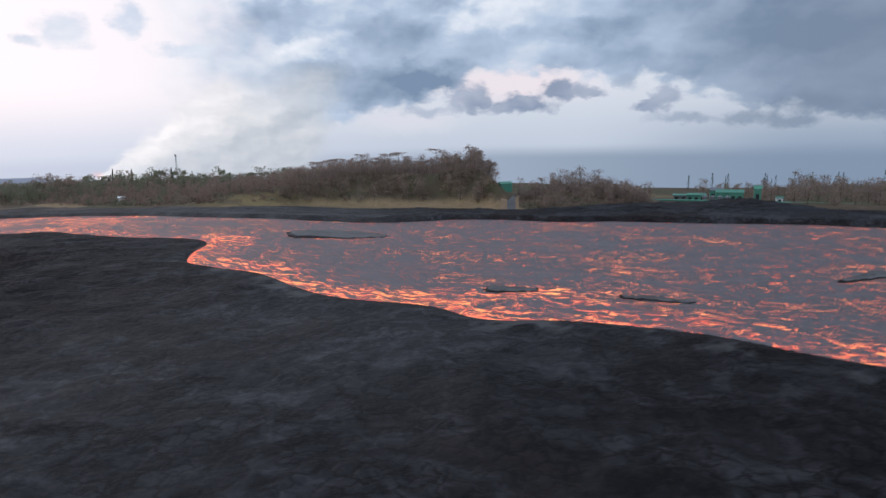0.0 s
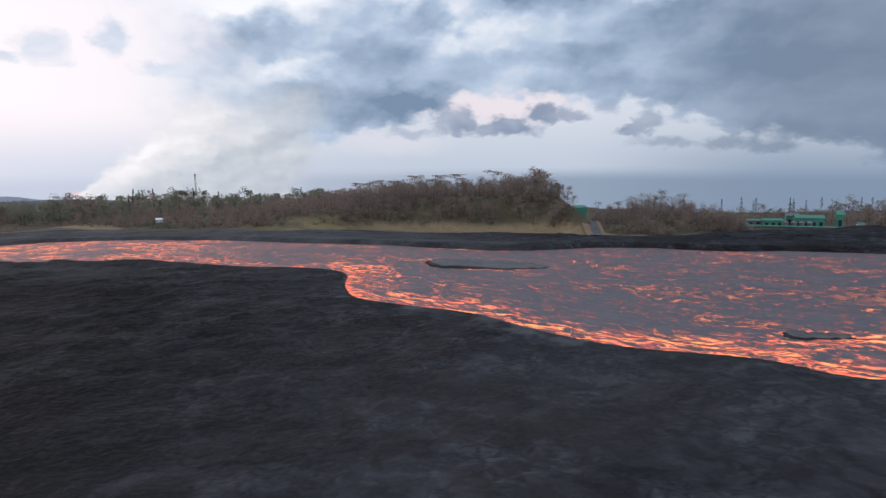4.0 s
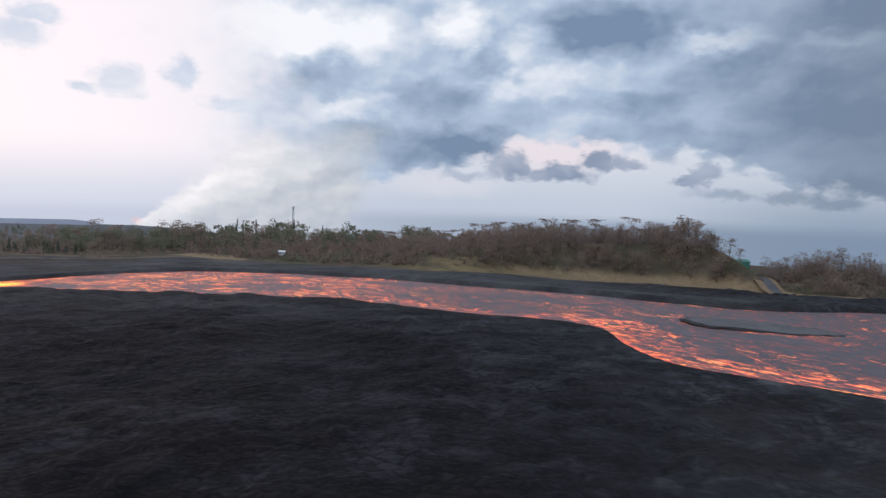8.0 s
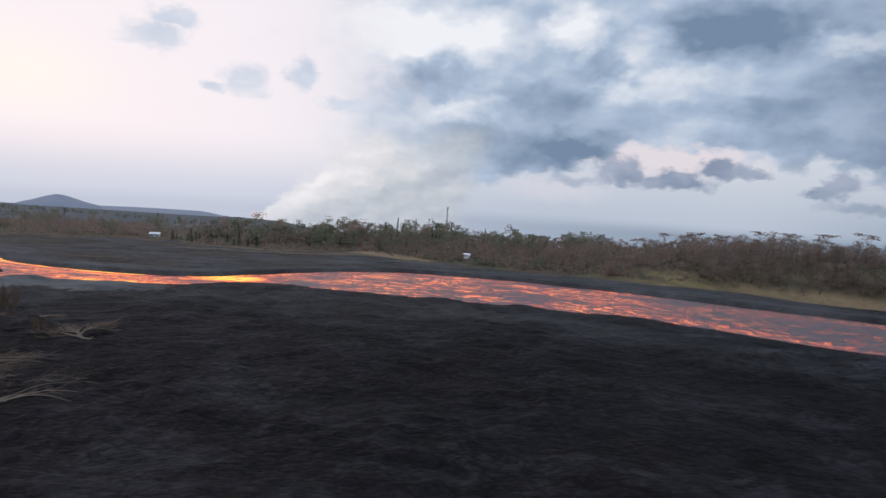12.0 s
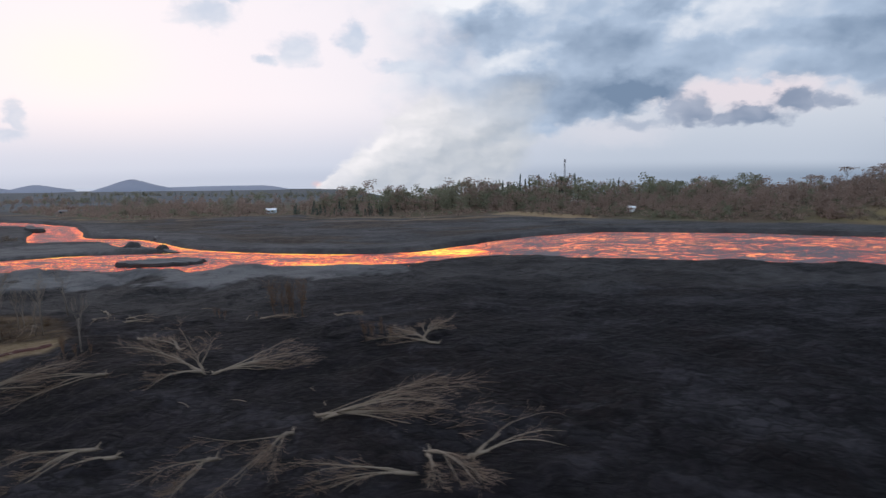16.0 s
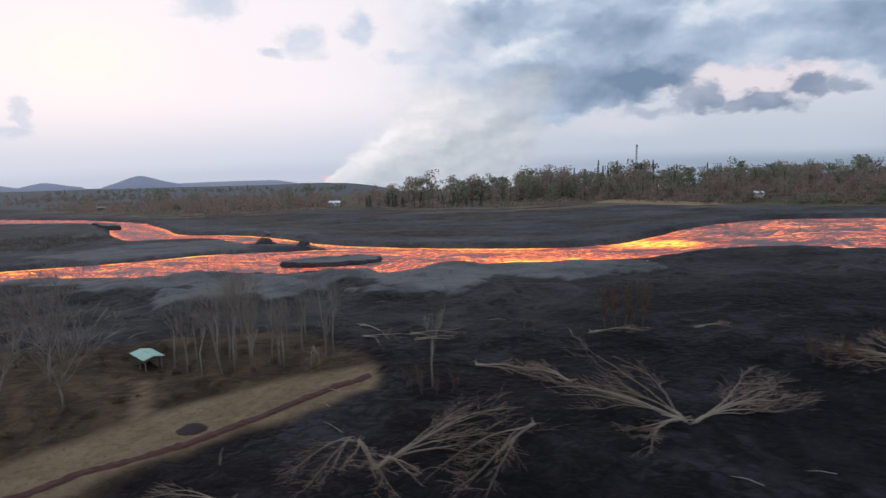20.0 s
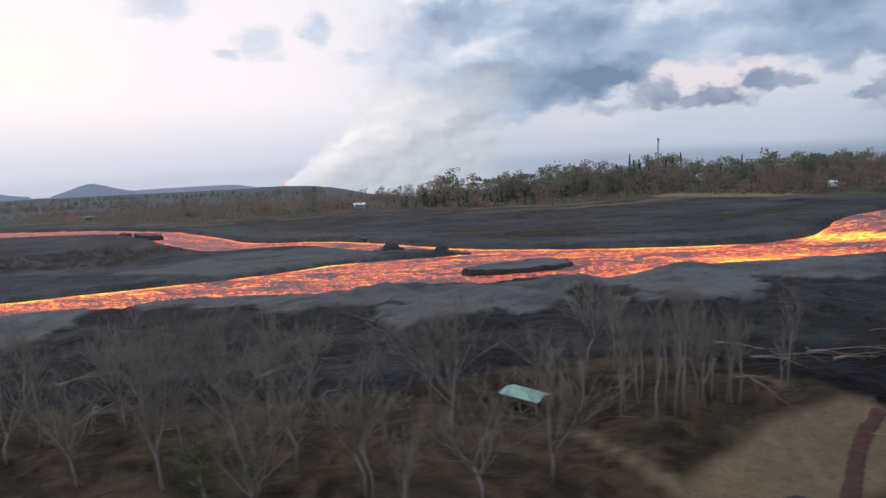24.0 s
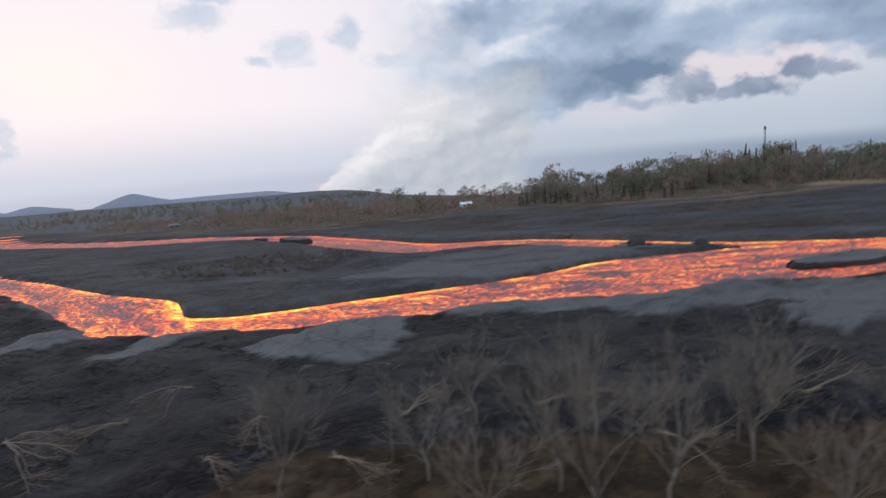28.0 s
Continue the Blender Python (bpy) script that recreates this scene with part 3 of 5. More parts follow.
def sheet(name, xs, ys, z, keep=None):
    """A mesh over a grid; keep: which of the cells stay."""
    nx, ny = len(xs), len(ys)
    X, Y = np.meshgrid(xs, ys)
    i = (np.arange(ny - 1)[:, None] * nx + np.arange(nx - 1)[None, :]).ravel()
    quads = np.stack([i, i + 1, i + nx + 1, i + nx], 1)
    used = np.arange(nx * ny)
    if keep is not None:
        quads = quads[keep.ravel()]
        used, inv = np.unique(quads, return_inverse=True)
        quads = inv.reshape(-1, 4)
    co = np.stack([X.ravel(), Y.ravel(), z.ravel()], 1)[used]
    me = bpy.data.meshes.new(name)
    me.vertices.add(len(co))
    me.vertices.foreach_set("co", co.astype(np.float32).ravel())
    me.loops.add(quads.size)
    me.loops.foreach_set("vertex_index", quads.astype(np.int32).ravel())
    me.polygons.add(len(quads))
    me.polygons.foreach_set("loop_start", np.arange(0, quads.size, 4, dtype=np.int32))
    me.polygons.foreach_set("use_smooth", np.ones(len(quads), bool))
    me.update()
    me.validate()
    return me, used


def attribute(me, name, values, kind="FLOAT"):
    a = me.attributes.new(name, kind, "POINT")
    a.data.foreach_set("value" if kind == "FLOAT" else "vector", np.asarray(values, np.float32).ravel())


# ---------------- ground ----------------
GX = axis(-500, 132, 1.15, (-3600, 3600), (60, 50))
GY = np.concatenate([axis(34, 306, 0.98, (-3300, 307), (22, 2))[:-2], np.arange(306, 520, 2.2), 520 + np.geomspace(3, 3200, 60)])
XX, YY = np.meshgrid(GX, GY)
ZZ, masks, SD = land(XX.ravel(), YY.ravel())
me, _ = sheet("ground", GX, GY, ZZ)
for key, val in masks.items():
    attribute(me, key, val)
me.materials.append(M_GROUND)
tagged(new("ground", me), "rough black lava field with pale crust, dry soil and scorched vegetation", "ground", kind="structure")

# ---------------- the flow ----------------
LX = axis(-560, 140, 1.3, (-1150, 460), (60, 40))
LY = np.concatenate([np.linspace(-160, 60, 45)[:-1], np.arange(60, 320, 1.2), np.linspace(320, 800, 110)])
XX, YY = np.meshgrid(LX, LY)
xf, yf = XX.ravel(), YY.ravel()
sd = river_sd(xf, yf)
dn = distance(NEAR_S, xf, yf)
zl = base_z(xf, yf) - 0.35 + 0.25 * (fbm(xf, yf, 6, 3, 61) - 0.5)
wet = (sd < 2.0).reshape(XX.shape)
keep = wet[:-1, :-1] | wet[1:, :-1] | wet[:-1, 1:] | wet[1:, 1:]
me, used = sheet("lava_flow", LX, LY, zl, keep)
heat = 0.10 + 0.56 * step(-225, -268, xf) + 1.3 * bell(xf, yf, -241, 246, 11, 9) + 0.16 * bell(xf, yf, -275, 236, 32, 8) + 0.25 * bell(xf, yf, -268, 223, 28, 4) + 0.16 * bell(xf, yf, -440, 203, 50, 16) + 0.13 * step(-60, -130, xf) + 0.06 * step(-150, -210, xf)
heat = heat - 0.26 * step(-372, -420, xf) * step(262, 292, yf) + 0.20 * bell(xf, yf, 16, 104, 15, 9) + 0.26 * bell(xf, yf, -56, 168, 9, 26) + 0.16 * step(16, 4, dn) * step(-120, -60, xf)
western = step(-225, -262, xf)
upper = step(-372, -420, xf) * step(262, 292, yf)
edge = np.where(dn < 4, 0.95 * (1 - western) + 0.5 * western, 0.25 + (1.55 - 0.7 * upper) * western) * step(-2.2 - 1.8 * western, -0.3, sd) * step(0.36, 0.56, fbm(xf, yf, 11, 3, 71) + 0.06)
edge = edge + 0.8 * bell(xf, yf, -262, 224, 30, 12) * step(-6, -0.5, sd) * (dn < 7) + 0.6 * bell(xf, yf, -449, 216, 12, 9) * step(-5, -0.5, sd)
mid_y = np.interp(xf, [-1100, -600, -440, -380, -250, -200, -130, -60, 0, 60, 200], [700, 370, 250, 235, 232, 262, 245, 200, 150, 125, 60])
attribute(me, "flow", np.stack([xf, yf - mid_y, 0 * xf], 1)[used], "FLOAT_VECTOR")
attribute(me, "hotness", heat[used])
attribute(me, "shore", edge[used])
_, run = distance(NEAR_S, xf, yf, along=True)
attribute(me, "bankline", np.stack([run, dn, 0 * xf], 1)[used], "FLOAT_VECTOR")
attribute(me, "margin", (step(15, 4, dn) * step(-200, -100, xf))[used])
RINGED = ((14.5, 107.7, 4.4, 2.0), (-25, 180.5, 14.5, 4.0), (24, 101.0, 5.0, 2.0))          # rafts with cracks round them
ring = np.full(xf.shape, 99.0)
for cx, cy, rx, ry in RINGED:
    ca, sa = math.cos(-0.4), math.sin(-0.4)
    u, w = (xf - cx) * ca + (yf - cy) * sa, -(xf - cx) * sa + (yf - cy) * ca
    k = np.hypot(u / rx, w / ry) + 1e-6
    ring = np.minimum(ring, np.abs(np.hypot(u, w) * (1 - 1 / k)) + np.where(k < 1, 50, 0))
attribute(me, "ringline", np.minimum(ring, 30)[used])
me.materials.append(M_LAVA)
tagged(new("lava_flow", me), "river of flowing lava, grey crust broken by glowing orange cracks", "lava flow", kind="structure")

# ---------------- sky backdrop ----------------
SKY_C, SKY_R = (-180.0, 60.0), 3400.0


def srgb(*v):
    """Picture values of 0 to 255 as linear light."""
    return tuple(((c / 255 + 0.055) / 1.055) ** 2.4 for c in v)


def mat_sky():
    m = Nodes("cloudy_sky")
    ang = m.attr("ang", "Vector")                        # azimuth and elevation in degrees
    flat = m.vec("MULTIPLY", ang, (1, 1.6, 1))
    half = (0.5, 0.5, 0.5)
    turb = lambda p, sc, det, ro, k: m.vec("MULTIPLY", m.vec("SUBTRACT", m.noise(p, sc, det, ro, color=True), half), k)
    w1, w2, w3 = turb(flat, 0.16, 3, 0.45, (7.0, 3.8, 0)), turb(flat, 0.5, 4, 0.45, (3.2, 2.2, 0)), turb(flat, 1.6, 4, 0.55, (0.9, 0.65, 0))
    q = m.vec("ADD", m.vec("ADD", ang, m.vec("MULTIPLY", w1, (0.6, 0.6, 0))), m.vec("ADD", w2, w3))
    qs = m.vec("ADD", m.vec("ADD", ang, m.vec("MULTIPLY", w2, (0.55, 0.55, 0))), w3)
    mul = lambda *v: v[0] if len(v) == 1 else m.math("MULTIPLY", v[0], mul(*v[1:]))
    add = lambda *v: v[0] if len(v) == 1 else m.math("ADD", v[0], add(*v[1:]))
    sub = lambda x, y: m.math("SUBTRACT", x, y)
    centred = lambda v, k: mul(sub(v, 0.5), k)

    def split(v):
        n = m.n.new("ShaderNodeSeparateXYZ")
        m.l.new(v, n.inputs[0])
        return n.outputs[0], n.outputs[1]

    az, el = split(ang)

    def blob(p, a, e, ra, re, lo=1.25, hi=0.1, k=1.0):
        n = m.n.new("ShaderNodeVectorMath")
        n.operation = "MULTIPLY_ADD"
        m.put(n.inputs[0], p)
        n.inputs[1].default_value, n.inputs[2].default_value = (1 / ra, 1 / re, 0), (-a / ra, -e / re, 0)
        return m.ramp(m.vec("LENGTH", n.outputs[0]), lo, hi, 0.0, k)

    def heap(p, items, lo=1.25, hi=0.1):
        r = None
        for a, e, ra, re, k in items:
            f = blob(p, a, e, ra, re, lo, hi, k)
            r = f if r is None else m.math("ADD", r, f)
        return r

    pw = m.vec("ADD", flat, m.vec("MULTIPLY", w1, (0.5, 0.8, 0)))
    pf = m.vec("ADD", flat, m.vec("MULTIPLY", w2, (0.5, 0.8, 0)))
    n0, n0s = m.noise(pw, 0.17, 4, 0.38), m.noise(m.vec("ADD", pw, (-1.0, 1.9, 0)), 0.17, 3, 0.38)
    nf, nfs = m.noise(pf, 0.55, 5, 0.48), m.noise(m.vec("ADD", pf, (-0.3, 0.55, 0)), 0.55, 4, 0.44)
    relief = add(mul(sub(n0, n0s), 0.75), mul(sub(nf, nfs), 0.2))
    # clear air: warm white to the west, blue-grey to the east and low down
    col = m.mix(m.ramp(az, -28, 8), srgb(246, 239, 246), srgb(208, 214, 225))
    low_col = m.mix(m.ramp(az, -30, 6), srgb(206, 212, 228), srgb(186, 196, 212))
    low_col = m.mix(m.ramp(az, 16, 36), low_col, srgb(140, 156, 178))
    col = m.mix(m.ramp(el, 5.0, -1.8), col, low_col)
    col = m.mix(blob(qs, 11.5, 4.6, 8.5, 2.2, 1.2, 0.3, 0.9), col, srgb(230, 220, 227))
    col = m.mix(blob(qs, 2, 1.6, 6, 1.6, 1.2, 0.2, 0.6), col, srgb(216, 216, 226))
    # the great bank and its ragged lower edge
    line = lambda x0, x1, k: m.ramp(az, x0, x1, 0.0, k, False)
    low = add(0.5, line(-9, 6, 3.2), line(6, 8, 1.7), line(8, 12, 0.4), line(12, 19, -1.3), line(22, 40, -4.6))
    up = add(sub(el, low), centred(n0, 2.6), centred(nf, 3.2))
    lean = add(az, mul(sub(el, 8.0), 0.35), centred(n0, 20.0), centred(nf, 8.0))
    bank = mul(m.ramp(up, -0.5, 0.7), m.ramp(lean, -20.0, -9.0))
    v = add(0.57, m.ramp(az, 2, -14, 0.0, 0.17), m.ramp(az, 8, 34, 0.0, -0.24), heap(q, ((-0.7, 4.6, 8.5, 3.2, -0.42), (4.2, 5.0, 4.2, 1.9, -0.34), (-9.8, 10.4, 6.0, 2.0, -0.36), (0.2, 9.1, 5.0, 2.2, -0.34), (5.4, 12.1, 3.2, 1.6, -0.32),
                           (14.8, 14.8, 8.5, 3.0, -0.52), (18.4, 8.3, 5.2, 1.5, -0.30), (26.0, 11.7, 3.2, 2.2, -0.28), (33.2, 9.6, 4.4, 2.6, -0.32), (34, 14.5, 4.4, 1.6, -0.36))),
            heap(q, ((19.4, 6.0, 6.5, 1.2, -0.16), (30, 7.0, 6.5, 2.1, -0.20), (7, 8.2, 5.5, 2.2, -0.12), (36, 7.0, 6.5, 2.6, -0.20), (-12.5, 8.2, 4.0, 2.4, -0.20), (-7.5, 5.2, 4.5, 2.6, -0.24), (7.2, 3.2, 2.6, 1.3, -0.14),
                     (9.0, 14.0, 3.0, 2.0, 0.34), (24.7, 13.4, 4.4, 1.2, 0.40), (2.6, 15.0, 2.8, 2.8, 0.40), (-6.2, 14.0, 5.4, 2.2, 0.36), (-13.6, 14.2, 5.4, 2.8, 0.36), (9.4, 10.4, 4.6, 1.8, 0.30),
                     (-6.8, 7.6, 4.2, 1.4, 0.22), (32.4, 12.5, 3.0, 0.8, 0.26), (12.6, 11.8, 2.4, 1.0, 0.14))), mul(relief, 1.15), centred(n0, -0.25), centred(nf, -0.08))
    inner = m.mix(m.ramp(v, 0.05, 0.52, smooth=False), srgb(110, 133, 162), srgb(170, 188, 212))
    inner = m.mix(m.ramp(v, 0.52, 0.98, smooth=False), inner, srgb(241, 243, 249))
    inner = m.mix(m.ramp(az, 18, 40, 0.0, 0.75), inner, srgb(108, 124, 146))
    col = m.mix(mul(bank, 0.97), col, inner)

    # loose cumulus below the bank
    def tuft(items, k, lo=-0.35, hi=0.35):
        r = None
        for a, e, ra, re in items:
            d = m.vec("LENGTH", m.vec("MULTIPLY", m.vec("SUBTRACT", qs, (a, e, 0)), (1 / ra, 1 / re, 0)))
            f = sub(1.0, d)
            r = f if r is None else m.math("MAXIMUM", r, f)
        return m.ramp(add(r, centred(nf, k)), lo, hi)

    puffs = tuft(((7.6, 3.2, 2.2, 1.4), (12.5, 2.8, 2.6, 0.95), (10.6, 2.5, 1.8, 0.6), (15.3, 3.7, 1.9, 1.0), (17.4, 3.5, 1.5, 0.6), (23.8, 3.0, 1.4, 1.0), (22.7, 2.4, 1.2, 0.5)), 1.9, -0.28, 0.45)
    thin = tuft(((25.5, 1.15, 2.6, 0.5), (30.2, 0.95, 2.6, 0.45), (34.6, 2.0, 2.4, 0.95), (33.4, 0.8, 3.0, 0.5), (20.8, 4.3, 1.0, 0.6), (3.6, 2.2, 2.6, 0.5)), 1.8, -0.4, 0.7)
    pcol = m.mix(m.ramp(relief, -0.14, 0.16), srgb(126, 142, 168), srgb(164, 174, 194))
    col = m.mix(mul(puffs, 0.94), col, pcol)
    col = m.mix(mul(thin, 0.7), col, m.mix(m.ramp(az, 18, 34), srgb(158, 172, 194), srgb(116, 132, 155)))
    wisps = tuft(((-25.4, 8.8, 2.0, 1.45), (-20.6, 9.7, 1.5, 1.3), (-32.6, 11.4, 2.4, 1.3), (-31, 12.9, 2.2, 0.9), (-28, 7.8, 1.2, 0.5), (-16.8, 7.5, 2.8, 0.6), (-46.4, 3.2, 0.8, 1.1), (-47.5, 1.9, 1.8, 0.5)), 1.3, -0.3, 0.6)
    col = m.mix(mul(wisps, 0.8), col, m.mix(m.ramp(relief, -0.14, 0.16), srgb(182, 199, 222), srgb(216, 223, 236)))
    # steam of the far ocean entry: a bright billowing edge, and a grey veil drifting east
    grow = m.ramp(el, -2.6, 2.0)
    st = m.vec("ADD", ang, m.vec("ADD", m.vec("MULTIPLY", w3, (0.9, 0.9, 0)), m.vec("MULTIPLY", w2, m.mix(grow, (0.12, 0.1, 0), (1.1, 0.9, 0)))))
    sa, se = split(st)
    rise = m.math("MAXIMUM", add(se, 2.75), 0.0)
    rmp = lambda x0, x1, k: m.ramp(rise, x0, x1, 0.0, k, False)
    off = sub(sa, add(-24.5, rmp(0, 3, 3.7), rmp(3, 8, 4.6), rmp(8, 14, 2.5)))
    left = m.ramp(off, add(-0.08, mul(rise, -0.16)), add(0.18, mul(rise, 0.34)))
    right = m.ramp(sub(add(-6.6, mul(rise, 0.35)), sa), -1.2, 1.6)
    cauli = m.noise(m.vec("ADD", flat, m.vec("MULTIPLY", w2, (0.7, 0.9, 0))), 0.34, 4, 0.42)
    cauli_s = m.noise(m.vec("ADD", m.vec("ADD", flat, m.vec("MULTIPLY", w2, (0.7, 0.9, 0))), (-0.5, 0.6, 0)), 0.34, 3, 0.38)
    shade = add(m.ramp(off, add(0.5, mul(rise, 0.5)), add(4.0, mul(rise, 1.5)), 0.86, 0.36, False), mul(sub(cauli, cauli_s), 0.7), m.ramp(el, 0.5, 6.5, 0.0, -0.30))
    scol = m.mix(m.ramp(shade, 0.05, 0.5, smooth=False), srgb(158, 170, 184), srgb(205, 209, 216))
    scol = m.mix(m.ramp(shade, 0.5, 0.95, smooth=False), scol, srgb(245, 242, 245))
    alpha = mul(left, right, m.ramp(add(el, centred(n0, 8.0)), 7.5, 2.0), m.ramp(cauli, 0.3, 0.6, 0.82, 0.97))
    col = m.mix(alpha, col, scol)
    col = m.mix(blob(ang, -24.35, -2.5, 0.55, 0.35, 1.2, 0.0, 0.6), col, srgb(255, 205, 200))
    col = m.mix(blob(ang, -42, 7.4, 7.0, 3.4, 1.3, 0.0, 0.3), col, srgb(255, 250, 226))
    # sea under the haze
    sea = m.ramp(add(el, mul(m.noise(flat, 0.05, 2), 0.4)), -0.5, -1.9)
    col = m.mix(mul(sea, m.ramp(az, -30, 25, 0.4, 0.75), sub(1.0, mul(alpha, 0.85))), col, m.mix(m.ramp(az, -26, 22), srgb(172, 182, 203), srgb(118, 137, 160)))
    em, tr, mx = m.n.new("ShaderNodeEmission"), m.n.new("ShaderNodeBsdfTransparent"), m.n.new("ShaderNodeMixShader")
    m.put(em.inputs[0], col)
    m.put(mx.inputs[0], 0.985)
    m.l.new(tr.outputs[0], mx.inputs[1])
    m.l.new(em.outputs[0], mx.inputs[2])
    m.l.new(mx.outputs[0], m.out.inputs[0])
    return m.mat


az_l, el_l = np.linspace(-85, 85, 86), np.linspace(-6, 50, 40)
AA, EE = np.meshgrid(az_l, el_l)
me, _ = sheet("sky_backdrop", az_l, el_l, AA * 0)
ra, re = np.radians(AA.ravel()), np.radians(EE.ravel())
co = np.stack([SKY_C[0] + SKY_R * np.sin(ra) * np.cos(re), SKY_C[1] + SKY_R * np.cos(ra) * np.cos(re), SKY_R * np.sin(re)], 1)
me.vertices.foreach_set("co", co.astype(np.float32).ravel())
attribute(me, "ang", np.stack([AA.ravel(), EE.ravel(), 0 * ra], 1), "FLOAT_VECTOR")
me.update()
me.materials.append(mat_sky())
tagged(new("backdrop", me), "overcast evening sky with blue-grey cloud banks and a rising steam plume", "sky", kind="structure")


# ---------------- things: helpers ----------------
class Geo:
    """Gathers vertices and faces of one mesh."""

    def __init__(self):
        self.v, self.f = [], []

    def tube(self, pts, radii, n=5):
        base = len(self.v)
        pts = [Vector(p) for p in pts]
        for k, (p, r) in enumerate(zip(pts, radii)):
            d = (pts[min(k + 1, len(pts) - 1)] - pts[max(k - 1, 0)]).normalized()
            a = d.cross(Vector((0.31, 0.17, 0.93)) if abs(d.z) < 0.9 else Vector((1, 0.1, 0))).normalized()
            b = d.cross(a)
            for i in range(n):
                t = 2 * math.pi * i / n
                self.v.append(tuple(p + (a * math.cos(t) + b * math.sin(t)) * r))
        for k in range(len(pts) - 1):
            for i in range(n):
                j = (i + 1) % n
                o = base + k * n
                self.f.append((o + i, o + j, o + n + j, o + n + i))
        self.f.append(tuple(base + i for i in range(n))[::-1])
        self.f.append(tuple(base + (len(pts) - 1) * n + i for i in range(n)))

    def box(self, lo, hi, turn=0.0, centre=(0, 0, 0)):
        o, c, s = len(self.v), math.cos(turn), math.sin(turn)
        for x, y, z in [(x, y, z) for z in (lo[2], hi[2]) for y in (lo[1], hi[1]) for x in (lo[0], hi[0])]:
            self.v.append((centre[0] + x * c - y * s, centre[1] + x * s + y * c, centre[2] + z))
        self.f += [tuple(o + i for i in q) for q in ((0, 2, 3, 1), (4, 5, 7, 6), (0, 1, 5, 4), (2, 6, 7, 3), (0, 4, 6, 2), (1, 3, 7, 5))]

    def leaf(self, p, size, rng):
        o = len(self.v)
        a = Vector((rng.gauss(0, 1), rng.gauss(0, 1), rng.gauss(0, 0.7))).normalized()
        b = a.cross(Vector((rng.gauss(0, 1), rng.gauss(0, 1), rng.gauss(0, 1)))).normalized()
        p = Vector(p)
        for u, w in ((-1, 0), (0, -0.6), (1, 0.1), (0.1, 0.6)):
            self.v.append(tuple(p + (a * u + b * w) * size))
        self.f.append((o, o + 1, o + 2, o + 3))

    def mesh(self, name, material, smooth=False):
        me = bpy.data.meshes.new(name)
        me.from_pydata(self.v, [], self.f)
        if smooth:
            me.polygons.foreach_set("use_smooth", [True] * len(me.polygons))
        me.materials.append(material)
        me.update()
        return me


def part(name, geo, material, parent, label="", smooth=False):
    ob = new(name, geo.mesh(name, material, smooth) if isinstance(geo, Geo) else geo)
    ob.parent = parent
    return tagged(ob, label)


def thing(name, label, category, group="", m=None):
    ob = tagged(new(name), label, category, group)
    if m is not None:
        ob.matrix_basis = m
    return ob


def limb(rng, trunk, twig, p, d, length, r, depth, spread, lift, n=5):
    """A limb that bends, thins and forks; the last forks go to the twig mesh."""
    geo = trunk if depth > 1 else twig
    pts, rad, q, v = [p], [r], Vector(p), Vector(d).normalized()
    k = 4 if depth > 1 else 3
    for i in range(k):
        v = (v + Vector((rng.gauss(0, 0.15), rng.gauss(0, 0.15), rng.gauss(0, 0.09) + lift * 0.1))).normalized()
        q = q + v * (length / k)
        pts.append(tuple(q))
        rad.append(r * (1 - 0.6 * (i + 1) / k))
    geo.tube(pts, rad, n if depth > 1 else 3)
    if depth == 0:
        return
    for i in range(rng.choice((3, 4, 4)) if depth > 1 else rng.choice((5, 6, 7))):
        at = rng.uniform(0.25, 1.0) if i else 1.0
        j = min(int(at * k), k - 1)
        o = Vector(pts[j]).lerp(Vector(pts[j + 1]), at * k - j)
        side = Vector((rng.gauss(0, 1), rng.gauss(0, 1), rng.gauss(0, 0.5))).normalized()
        nd = (v + side * spread * rng.uniform(0.5, 1.2) + Vector((0, 0, lift * 0.2))).normalized()
        limb(rng, trunk, twig, tuple(o), nd, length * rng.uniform(0.5, 0.78), max(0.013, rad[j] * rng.uniform(0.34, 0.52)), depth - 1, spread, lift, n)


def bare_tree(seed, height, spread, lift, limbs, depth=3, bole=0.35, r=0.16, fork=0.6):
    """Meshes of a leafless tree: trunk with limbs, and twigs."""
    rng = random.Random(seed)
    a, b = Geo(), Geo()
    top = height * bole
    pts = [(0, 0, -0.3), (rng.gauss(0, 0.15), rng.gauss(0, 0.15), top * 0.5), (rng.gauss(0, 0.35), rng.gauss(0, 0.35), top)]
    a.tube(pts, [r * 1.25, r, r * 0.75], 7)
    for i in range(limbs):
        t = 2 * math.pi * (i + rng.random()) / limbs
        out = spread * rng.uniform(0.35, 1.25)
        o = Vector(pts[1]).lerp(Vector(pts[2]), rng.uniform(0.2, 1.0))
        limb(rng, a, b, tuple(o), (math.cos(t) * out, math.sin(t) * out, 1.0), height * (1 - bole) * rng.uniform(0.4, 0.66), r * rng.uniform(0.3, 0.5), depth - 1, fork, lift)
    return a, b


